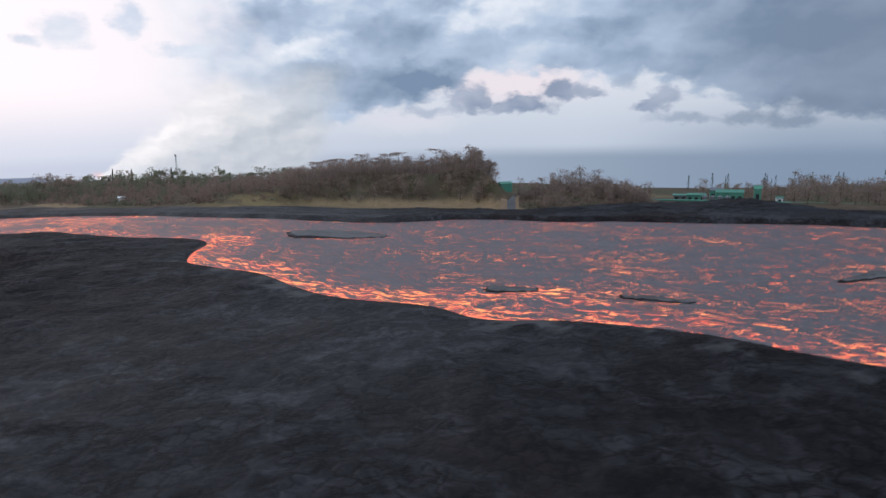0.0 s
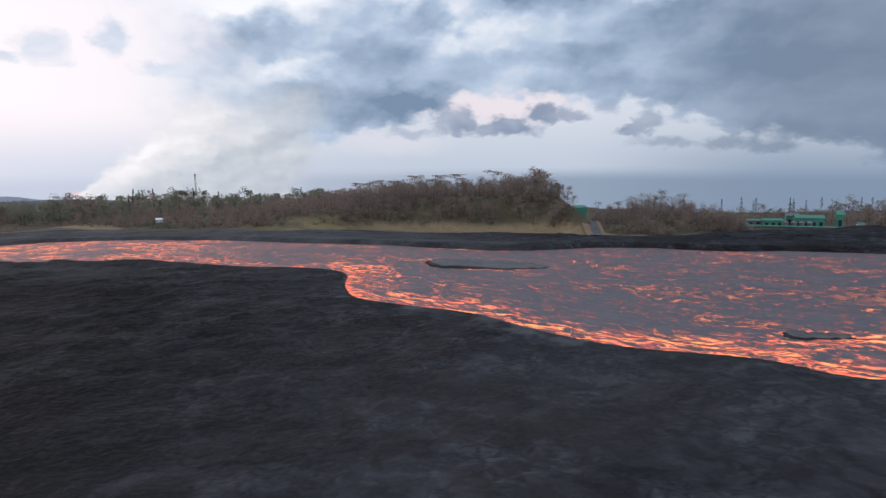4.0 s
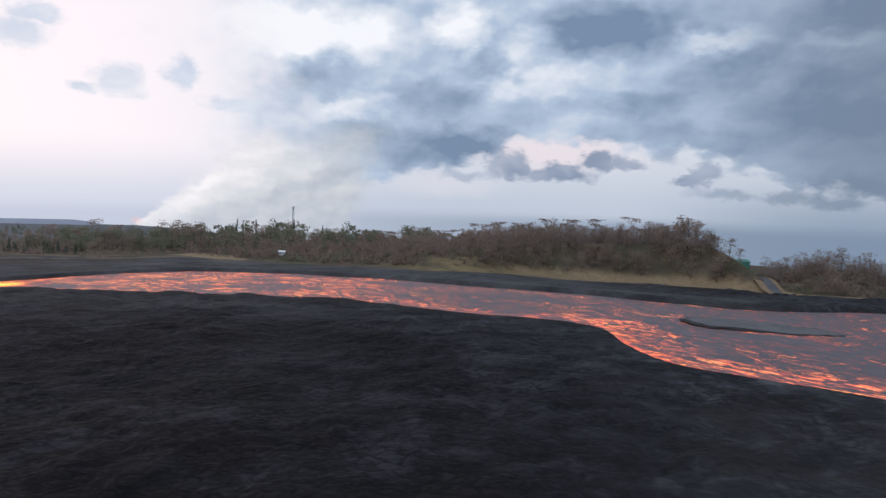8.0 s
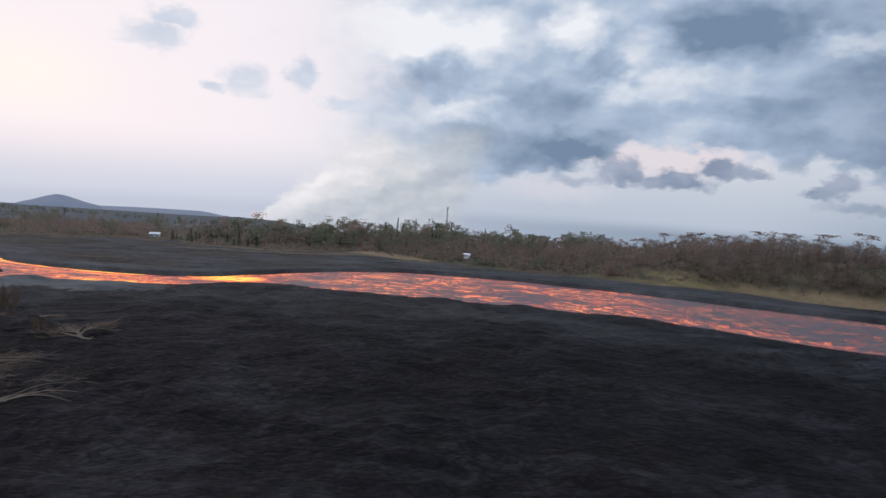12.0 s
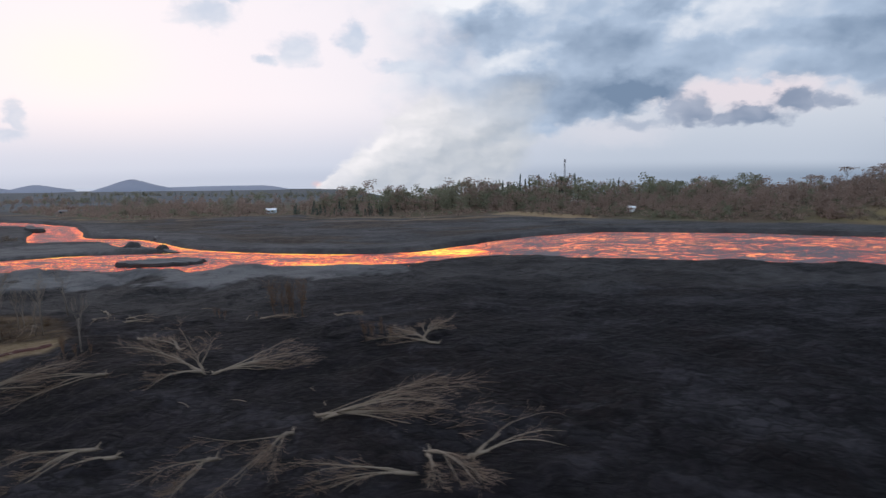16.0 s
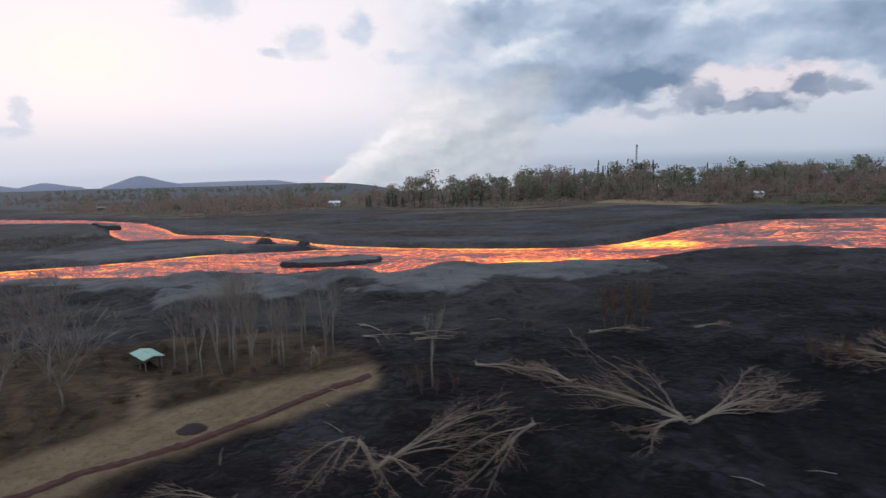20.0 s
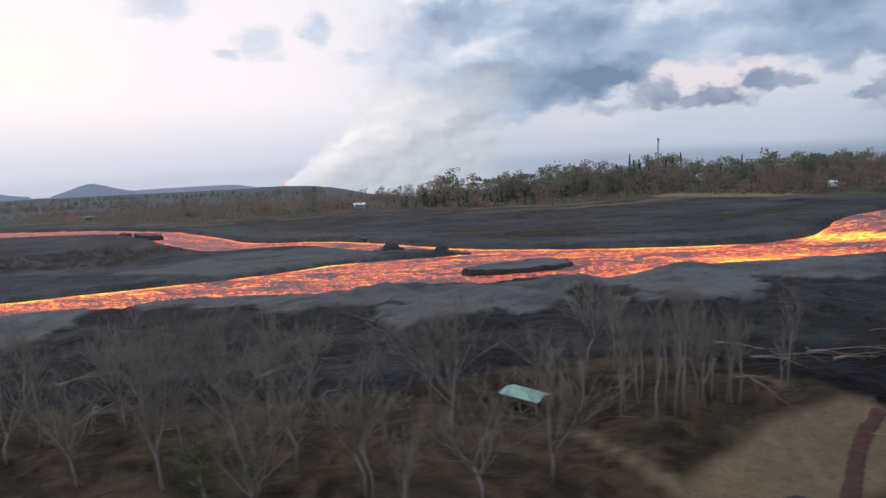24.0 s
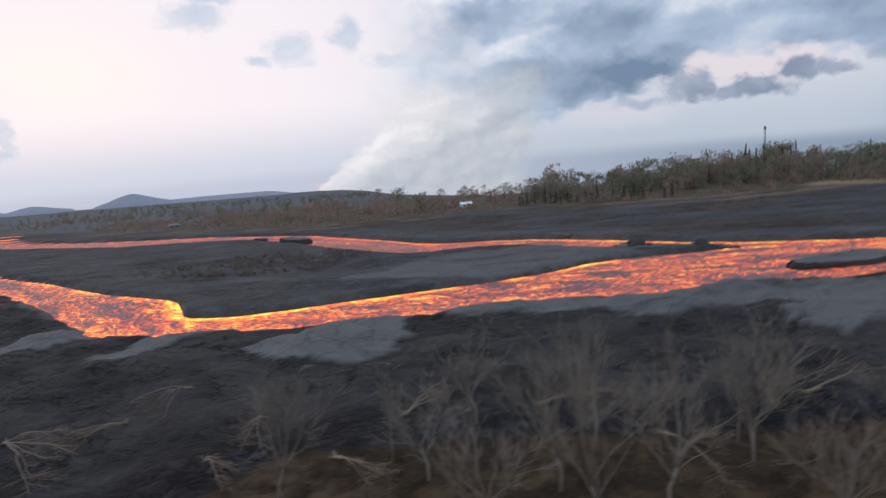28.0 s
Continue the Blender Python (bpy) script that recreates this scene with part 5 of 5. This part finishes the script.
def plant(x, y):
    z = ground_z(x, y)
    t = thing("power_plant", "green painted steel sheds and pipes of a geothermal plant", "power plant", m=pose(x, y, z, 0, 0, -22))
    for k, (px, py, w, d, h) in enumerate(((0, 0, 13, 8, 6.0), (-16, 3, 9, 6, 3.6), (13, -3, 3.2, 3.2, 8.5), (-24, 8, 7, 5, 2.6), (24, 3, 3, 3, 2.4), (-6, 9, 6, 5, 6.0))):
        wall_mat = (M_PLANT, M_PLANT, M_PLANT, M_STEEL, M_WHITE, M_PLANT)[k]
        g = Geo()
        g.box((px - w / 2, py - d / 2, 0), (px + w / 2, py + d / 2, h * 0.82))
        wall = part("building", g, wall_mat, t)
        g = Geo()
        o = len(g.v)
        for zz in (0, 0.2):
            g.v += [(px - w / 2 - 0.4, py - d / 2 - 0.4, h * 0.8 + zz), (px + w / 2 + 0.4, py - d / 2 - 0.4, h * 0.8 + zz), (px + w / 2 + 0.4, py, h + zz), (px - w / 2 - 0.4, py, h + zz), (px + w / 2 + 0.4, py + d / 2 + 0.4, h * 0.8 + zz), (px - w / 2 - 0.4, py + d / 2 + 0.4, h * 0.8 + zz)]
        g.f += [(0, 3, 2, 1), (3, 5, 4, 2), (6, 7, 8, 9), (9, 8, 10, 11), (0, 1, 7, 6), (5, 11, 10, 4), (1, 2, 8, 7), (2, 4, 10, 8), (0, 6, 9, 3), (3, 9, 11, 5)]
        part("roof", g, M_PLANT if k != 5 else M_STEEL, wall)
        for j in range(max(1, int(w / 3))):
            g = Geo()
            ox = px - w / 2 + (j + 0.5) * w / max(1, int(w / 3))
            g.box((ox - 0.8, py - d / 2 - 0.06, 0.2), (ox + 0.8, py - d / 2 - 0.01, h * 0.5))
            part("bay_door", g, M_WINDOW, wall)
    for k in range(4):
        g = Geo()
        g.tube([(-12 + 3.6 * k, -9, 0), (-12 + 3.6 * k, -9, 3.2), (-12 + 3.6 * k, -9, 3.7)], [1.4, 1.4, 0.5], 14)
        part("tank", g, M_STEEL, t, smooth=False)
    g = Geo()
    g.tube([(-40, -11, 1.2), (20, -11, 1.2), (24, -14, 1.2), (110, -16, 1.2)], [0.5] * 4, 8)
    part("pipe", g, M_PLANT, t)
    for k in range(14):
        g = Geo()
        g.box((-38 + 10.5 * k - 0.15, -11.6 - (3.5 if k > 5 else 0), -0.5), (-38 + 10.5 * k + 0.15, -10.8 - (3.5 if k > 5 else 0), 1.1))
        part("pipe_support", g, M_STEEL, t)


plant(160, 327)
house("shed", 43, 334, 8, 6, 5, 4.5, M_PLANT, M_PLANT, "green sheet-metal shed beside the road", 0.8, False)

# paved road that climbs between the hills, with its bare cuttings
line = smooth_line([(39.5, 285), (41, 296), (42.5, 308), (44.5, 318), (47.5, 330), (49, 342)], 6)
for nm, mt, w0, w1, lift, lab in (("road", M_ASPHALT, -2.0, 2.0, 0.30, "worn grey road cut off by the lava"), ("pavement", M_CUT, 2.05, 3.6, 0.34, "bare ochre cutting beside the road"),
                                  ("pavement", M_CUT, -5.0, -2.05, 0.34, "bare ochre cutting beside the road")):
    g = Geo()
    zz = land(line[:, 0], line[:, 1])[0]
    for k, (x, y) in enumerate(line):
        dx, dy = line[min(k + 1, len(line) - 1)] - line[max(k - 1, 0)]
        l = math.hypot(dx, dy)
        nx, ny = dy / l, -dx / l
        for w in (w0, (w0 + w1) / 2, w1):
            up = 0.2 * abs(w) / 5 if nm == "pavement" else 0
            g.v.append((x + nx * w, y + ny * w, zz[k] + lift + up))
        if k:
            o = 3 * (k - 1)
            g.f += [(o, o + 1, o + 4, o + 3), (o + 1, o + 2, o + 5, o + 4)]
    tagged(new(nm, g.mesh(nm, mt, True)), lab, "road" if nm == "road" else "verge", kind="structure")

# ---------------- the dead wood and clearing on the near side ----------------
LB = "leafless grey dead tree standing on scorched ground"
wide = [bare_proto(400 + i, 10.0 + 0.7 * i, 0.85, 0.45, 8, 4, 0.34, 0.13, "dead_tree", "wide-crowned bleached dead tree with fine bare branches", "dead trees of the clearing") for i in range(4)]
stand(wide, [(-317, 135.5, 1.1), (-307.5, 163.5, 1.05), (-320.5, 145.5, 1.1), (-333, 140.5), (-353, 149.5), (-343, 137), (-312, 138.5, 1.0), (-345, 140), (-361, 141), (-326, 136.5), (-339, 142.5),
             (-369, 143), (-380, 144.5), (-351, 137.5), (-332, 131, 1.0), (-392, 141), (-374, 136),
             (-377.4, 155.7, 0.8), (-353.5, 147.5), (-366, 136)], 31, 0.9, 1.12)
slim = [bare_proto(420 + i, 9.5 + 0.7 * i, 0.26, 1.0, 5, 3, 0.55, 0.10, "dead_tree", "slim pale dead tree with an upright bare trunk", "dead trees of the clearing", M_GREYBARK) for i in range(5)]
rng = random.Random(9)
grove = [(-299.5 + rng.gauss(0, 4.2), 152.5 + rng.gauss(0, 2.8)) for _ in range(22)]
stand(slim, [(-290.4, 155), (-296, 167.5), (-321, 128), (-325, 135.5), (-289.4, 155.5, 0.8), (-344, 141.5), (-296, 162), (-305, 161), (-348.5, 158, 0.9), (-360, 144), (-376, 145), (-354, 150.5), (-338, 147),
             (-366, 149), (-384, 148, 0.9), (-330, 150), (-323, 150), (-275.5, 148, 0.75), (-336, 152), (-370, 151)] + grove, 32, 0.7, 1.05)
rust = []
for i in range(3):
    g_stem, g_twig = bare_tree(440 + i, 6.2, 0.16, 1.1, 5, 3, 0.3, 0.075, 0.35)
    rng = random.Random(450 + i)
    spots = [rng.choice(g_twig.v) for _ in range(520)]
    g_leaf = Geo()
    for px, py, pz in spots:
        g_leaf.leaf((px * 0.8 + rng.gauss(0, 0.12), py * 0.8 + rng.gauss(0, 0.12), pz * rng.uniform(0.5, 1.0)), 0.085 * rng.uniform(0.6, 1.3), rng)
    t = thing("rust_brown_tree", "dead tree with clinging rust-brown leaves", "tree", "rust-brown trees")
    part("trunk", g_stem, M_RUSTBARK, t, smooth=True)
    part("crown", g_twig, M_RUSTBARK, t, "fine rust-brown twigs")
    part("leaves", g_leaf, M_RUST, t, "dry rust-brown leaves")
    rust.append(t)
stand(rust, [(-257.7, 171), (-256.4, 171.6, 0.8), (-255.2, 171.2, 1.05), (-252.8, 171.4, 1.1), (-254, 170.6, 0.5), (-276, 145.5, 0.5), (-274.6, 146, 0.4), (-277.6, 147, 0.45), (-236.8, 158, 0.6), (-235.6, 157.6, 0.45), (-234.4, 157.4, 0.6), (-233.4, 158.6, 0.5), (-266.8, 168.8, 0.3), (-268, 169.4, 0.32), (-265.6, 168.4, 0.28), (-260.6, 170, 0.25), (-273.2, 147, 0.35)], 33, 0.85, 1.15)


shrub = [leafy_proto(460, 2.6, 2.6, 0.05, 700, 0.09, M_FRESH, "green_shrub", "low fresh green shrub among dead trees", "green shrubs", gaps=0.5)]
stand(shrub, [(-340.5, 138, 1.2), (-334.5, 136, 1.1), (-338, 134.5)], 34)


def fallen(x, y, heading, length, seed, spread=0.34, boles=5, raised=0.0, r=0.125):
    """A toppled tree: long wavy limbs run out from the root end and fork into thin twigs."""
    rng = random.Random(seed)
    a, b = Geo(), Geo()
    a.tube([(-0.5, 0, raised * 0.5 + 0.1), (0.5, rng.gauss(0, 0.08), raised * 0.8 + 0.3), (length * 0.12, 0, raised + 0.35)], [r * 1.5, r * 1.35, r * 1.1], 7)
    for k in range(4):
        t = rng.uniform(0, 6.28)
        a.tube([(-0.3, 0, raised * 0.5 + 0.2), (-0.7 - rng.random() * 0.4, 0.5 * math.cos(t), 0.25 + raised * 0.5 + 0.4 * math.sin(t))], [r * 0.6, 0.02], 4)

    def run(geo, p, yaw, pitch, reach, r0, n, sag):
        pts, rad, q, wave = [p], [r0], Vector(p), rng.uniform(0, 6.28)
        for k in range(n):
            yaw += rng.gauss(0, 0.10) + 0.07 * math.sin(wave + 1.7 * k)
            pitch = pitch - sag + rng.gauss(0, 0.05)
            q = q + Vector((math.cos(yaw) * math.cos(pitch), math.sin(yaw) * math.cos(pitch), math.sin(pitch))) * (reach / n)
            q.z = max(q.z, 0.05 + 0.05 * rng.random())
            pts.append(tuple(q))
            rad.append(max(0.012, r0 * (1 - 0.85 * (k + 1) / n)))
        geo.tube(pts, rad, 5 if geo is a else 3)
        return pts, rad, yaw, pitch

    for i in range(boles):
        yaw = spread * (2 * (i + 0.5) / boles - 1) + rng.gauss(0, 0.05)
        reach = length * rng.uniform(0.6, 0.95)
        pts, rad, end, pit = run(a, (length * rng.uniform(0.04, 0.12), 0, raised + 0.35), yaw, rng.uniform(0.05, 0.42), reach, r * rng.uniform(0.42, 0.75), 8, rng.uniform(0.03, 0.09))
        for k in range(rng.choice((7, 8, 9)) if boles > 2 else 4):
            j = rng.randint(2, 7)
            side = rng.choice((-1, 1)) * rng.uniform(0.2, 0.55)
            tp, tr, te, tq = run(b, pts[j], yaw + side, rng.uniform(0.0, 0.5), reach * rng.uniform(0.18, 0.38), rad[j] * 0.5, 5, 0.08)
            for h in range(6 if boles > 2 else 3):
                run(b, tp[rng.randint(1, 4)], te + rng.choice((-1, 1)) * rng.uniform(0.2, 0.6), rng.uniform(0.0, 0.6), reach * rng.uniform(0.06, 0.16), 0.016, 3, 0.05)
    t = thing("fallen_tree", "bleached fallen tree with bare limbs fanned over black lava", "fallen tree", "fallen trees", pose(x, y, ground_z(x, y) - 0.05, 0, 0, heading))
    part("trunk", a, M_PALE, t, smooth=True)
    part("crown", b, M_BROWNTWIG, t, "fine brown broken twigs")


for n, (x, y, hd, ln, sp, bo, up) in enumerate((
        # the pair of trunks that meet at one root, and the crown beyond
        (-252.2, 141.4, 170, 13, 0.16, 5, 0.3), (-252.2, 141.6, 136, 12.5, 0.22, 4, 0.5), (-252.6, 141.2, -126, 7, 0.22, 3, 0.2), (-250.6, 142.4, 39, 12.5, 0.17, 7, 0.2),
        (-228.4, 158.6, 154, 7.5, 0.5, 6, 0.5), (-228.4, 158.6, 80, 8.5, 0.55, 6, 0.8), (-226.6, 158.2, -155, 9.5, 0.12, 3, 0),
        # the heap of long limbs, and the forked one beside it
        (-232.4, 132.2, 6, 16.5, 0.20, 10, 0.4), (-231.5, 132, 28, 13, 0.10, 3, 0.3), (-215.6, 127.2, 67, 14, 0.06, 2, 0.3), (-215.8, 127.2, 31, 12, 0.08, 2, 0.1),
        (-219.2, 126.1, -40, 9, 0.20, 5, 0.5), (-219.6, 125.8, -66, 7, 0.14, 3, 0.4), (-220.5, 122.6, -150, 10, 0.16, 5, 0.3),
        (-233.3, 127.1, -94, 13, 0.16, 5, 0.7), (-238.2, 122, -96, 9, 0.26, 4, 0.7), (-250.8, 121.9, -120, 9, 0.24, 5, 0.3), (-248.3, 121.5, -134, 5, 0.2, 2, 0),
        # by the track
        (-275.6, 131.6, 45, 14, 0.13, 6, 0.3), (-264.6, 139.4, -106, 13, 0.10, 4, 0.3), (-278.6, 133.6, -104, 8.5, 0.20, 4, 1.4), (-278.4, 133.6, -56, 9.5, 0.16, 4, 1.2), (-275.2, 132.2, -50, 7.5, 0.12, 2, 0.5),
        (-286, 126, -155, 6, 0.4, 4, 0.3), (-271.8, 155.2, -28, 11.5, 0.22, 4, 0), (-262, 151, 150, 7, 0.25, 3, 0), (-291.5, 171, -36, 11, 0.10, 2, 0.2), (-289, 165.5, -30, 9, 0.12, 2, 0), (-281, 164.5, 8, 6, 0.1, 2, 0),
        # under and beyond the dead wood
        (-416, 166, -94, 10, 0.24, 5, 0.9), (-401, 156.5, -80, 8, 0.26, 4, 1.2), (-402.5, 147.5, -42, 7.5, 0.3, 4, 0.9), (-430, 152, -34, 16, 0.2, 5, 0.5), (-389.5, 148.2, -36, 8.5, 0.2, 3, 0.4),
        (-360, 152, -67, 11, 0.12, 3, 0.6), (-293, 157.5, -65, 8, 0.2, 4, 0.8), (-282.6, 166.8, -21, 9.5, 0.08, 2, 0.2), (-359, 148, 40, 8, 0.2, 3, 0.6), (-349, 158, 89, 6, 0.3, 3, 0.8), (-345, 160, 10, 9, 0.1, 2, 0.3),
        (-371, 160, 20, 8, 0.2, 3, 0.2), (-420, 158, -120, 8, 0.3, 4, 0.4), (-385, 158, 60, 7, 0.25, 3, 0.3), (-259, 169.5, 4, 7, 0.2, 3, 0), (-246, 171, 15, 5, 0.3, 3, 0))):
    fallen(x, y, hd, ln, 500 + n, sp, bo, up)

# loose sticks
rng = random.Random(77)
for k in range(26):
    x, y = rng.choice(((-240, 135), (-275, 150), (-258, 165), (-400, 160), (-345, 158), (-288, 136)))
    x, y = x + rng.gauss(0, 12), y + rng.gauss(0, 8)
    g = Geo()
    ln = rng.uniform(1.2, 3.5)
    g.tube([(-ln / 2, 0, 0.05), (0, rng.gauss(0, 0.15), 0.2), (ln / 2, rng.gauss(0, 0.3), 0.06)], [0.045, 0.036, 0.012], 5)
    s = new("branch", g.mesh("branch", M_PALE, True))
    s.matrix_basis = pose(x, y, ground_z(x, y) + 0.02, 0, 0, rng.uniform(0, 180))
    tagged(s, "bleached broken branch lying on black lava", "branch", "loose branches")

# shelter with a pale green roof
t = thing("shelter", "small open shelter with a pale green sheet metal roof", "shelter", m=pose(-314.3, 154.3, -9.25, 0, 0, -32))
for x in (-1.9, 0.0, 1.9):
    for y in (-1.0, 1.0):
        g = Geo()
        g.box((x - 0.06, y - 0.06, -0.4), (x + 0.06, y + 0.06, 1.95))
        part("post", g, M_WOOD, t)
for s in (-1, 1):
    g = Geo()
    ribs = 21
    for k in range(ribs + 1):
        x = -2.3 + 4.6 * k / ribs
        z = 0.04 if k % 2 else 0.0
        for zz in (0, 0.03):
            g.v += [(x, s * 1.35, 1.92 + z + zz), (x, 0.0, 2.22 + z + zz)]
    for k in range(ribs):
        o = 4 * k
        g.f += [(o, o + 4, o + 5, o + 1), (o + 2, o + 3, o + 7, o + 6), (o, o + 2, o + 6, o + 4)]
    part("roof", g, M_ROOF, t, "pale green corrugated sheet")
g = Geo()
g.box((-1.9, 0.94, -0.3), (0.6, 1.0, 1.7))
part("back_wall", g, M_WOOD, t)
g = Geo()
g.box((-1.93, -1.0, -0.3), (-1.88, 0.9, 1.5))
part("side_wall", g, M_WOOD, t)
g = Geo()
g.box((-2.3, -0.06, 2.22), (2.3, 0.06, 2.30))
part("ridge_cap", g, M_ROOF, t)

# heap of dark cinder and the ridge of red cinder along the track
g = Geo()
n = 24
rng = random.Random(5)
for r, z in ((1.0, -0.2), (0.8, 0.35), (0.5, 0.8), (0.2, 1.05)):
    for i in range(n):
        a = 2 * math.pi * i / n
        k = rng.uniform(0.92, 1.08)
        g.v.append((2.1 * r * k * math.cos(a), 1.5 * r * k * math.sin(a), z + rng.gauss(0, 0.06)))
g.f = [(k * n + i, k * n + (i + 1) % n, (k + 1) * n + (i + 1) % n, (k + 1) * n + i) for k in range(3) for i in range(n)]
g.f.append(tuple(3 * n + i for i in range(n)))
heap = tagged(new("cinder_heap", g.mesh("cinder_heap", mat_plain("black_red_cinder", (0.018, 0.011, 0.010), (0.05, 0.026, 0.022), 0.95, scale=2.0), True)), "dark heap of cinder dumped on the dry track", "heap")
heap.matrix_basis = pose(-295.6, 136.2, ground_z(-295.6, 136.2) - 0.1, 0, 0, 20) @ Matrix.Diagonal((0.8, 0.8, 0.7, 1))
ridge = smooth_line([(-283.5, 151), (-288, 144.5), (-292, 137), (-296, 131.5), (-301, 126.5), (-304, 119), (-306, 108), (-306, 95)], 14)
g = Geo()
zz = land(ridge[:, 0], ridge[:, 1])[0]
for k, (x, y) in enumerate(ridge):
    dx, dy = ridge[min(k + 1, len(ridge) - 1)] - ridge[max(k - 1, 0)]
    l = math.hypot(dx, dy)
    for w, h in ((-0.68, -0.1), (-0.36, 0.2), (0.08, 0.26), (0.4, 0.18), (0.7, -0.1)):
        j = rng.gauss(0, 0.03)
        g.v.append((x + dy / l * (w + j), y - dx / l * (w + j), zz[k] + h + rng.gauss(0, 0.05)))
    if k:
        o = 5 * (k - 1)
        g.f += [(o + i, o + i + 1, o + i + 6, o + i + 5) for i in range(4)]
tagged(new("cinder_ridge", g.mesh("cinder_ridge", M_RED)), "long low ridge of dark red cinder along a dry track", "ridge")


# dry brush and grass of the clearing, scrub on the lava
def tuft_geo(seed, h, w, blades, thick):
    rng = random.Random(seed)
    g = Geo()
    for _ in range(blades):
        a, lean = rng.uniform(0, 6.28), rng.uniform(0.1, 0.8)
        x, y = rng.gauss(0, w * 0.3), rng.gauss(0, w * 0.3)
        hh = h * rng.uniform(0.5, 1.1)
        ex, ey = x + math.cos(a) * lean * hh, y + math.sin(a) * lean * hh
        o = len(g.v)
        g.v += [(x - thick, y, 0), (x + thick, y + thick, 0), (ex, ey, hh)]
        g.f.append((o, o + 1, o + 2))
    return g


M_DRY = mat_leaf("dry_grass", (0.10, 0.072, 0.035), (0.22, 0.165, 0.09), (0.12, 0.10, 0.05))
M_BRUSH = mat_leaf("brown_brush", (0.04, 0.026, 0.017), (0.10, 0.066, 0.04), (0.06, 0.042, 0.027))
in_soil = lambda x, y: inside(SOIL_S, x, y)
joined("dry_grass", [[(tuft_geo(600 + i, 0.7, 0.7, 16, 0.03), 0)] for i in range(4)], scatter(2600, 41, -402, -283, 90, 166, lambda x, y: in_soil(x, y) & (fbm(x, y, 8, 2, 93) > 0.42)), 9,
       "dry straw-coloured grass on the clearing", "grass", (M_DRY,), 0.6, 1.4)
brush_geo = []
for i in range(5):
    rng = random.Random(620 + i)
    a, b = tuft_geo(640 + i, 1.9, 1.2, 34, 0.022), Geo()
    for k in range(60):
        b.leaf((rng.gauss(0, 0.65), rng.gauss(0, 0.65), abs(rng.gauss(0.6, 0.45))), 0.11, rng)
    brush_geo.append([(a, 0), (b, 1)])
joined("brush", brush_geo, scatter(520, 42, -402, -284, 100, 166, lambda x, y: in_soil(x, y) & (distance(TRACK_S, x, y) > 6) & (fbm(x, y, 12, 2, 95) > 0.45)), 10, "brown leafless brush under the dead trees", "brush", (M_BRUSH, M_BRUSH), 0.7, 1.5)
joined("brush", brush_geo, scatter(380, 43, -520, -420, 235, 330, lambda x, y: inside(ISLE_S, x, y) & (np.hypot((x + 465) / 1.8, y - 275) < 22)), 11, "thin brown brush left standing on the lava island", "brush", (M_TWIG, M_BRUSH), 0.8, 1.7)
joined("brush", brush_geo, scatter(450, 44, -265, 85, 200, 420, lambda x, y: (y > veg_line(x) + 13 + 3 * step(-95, -70, x)) & (y < veg_line(x) + 42) & (np.abs(x - 41) > 5)), 12, "low brown scrub along the edge of the flow", "brush", (M_TWIG, M_BRUSH), 0.7, 1.6)
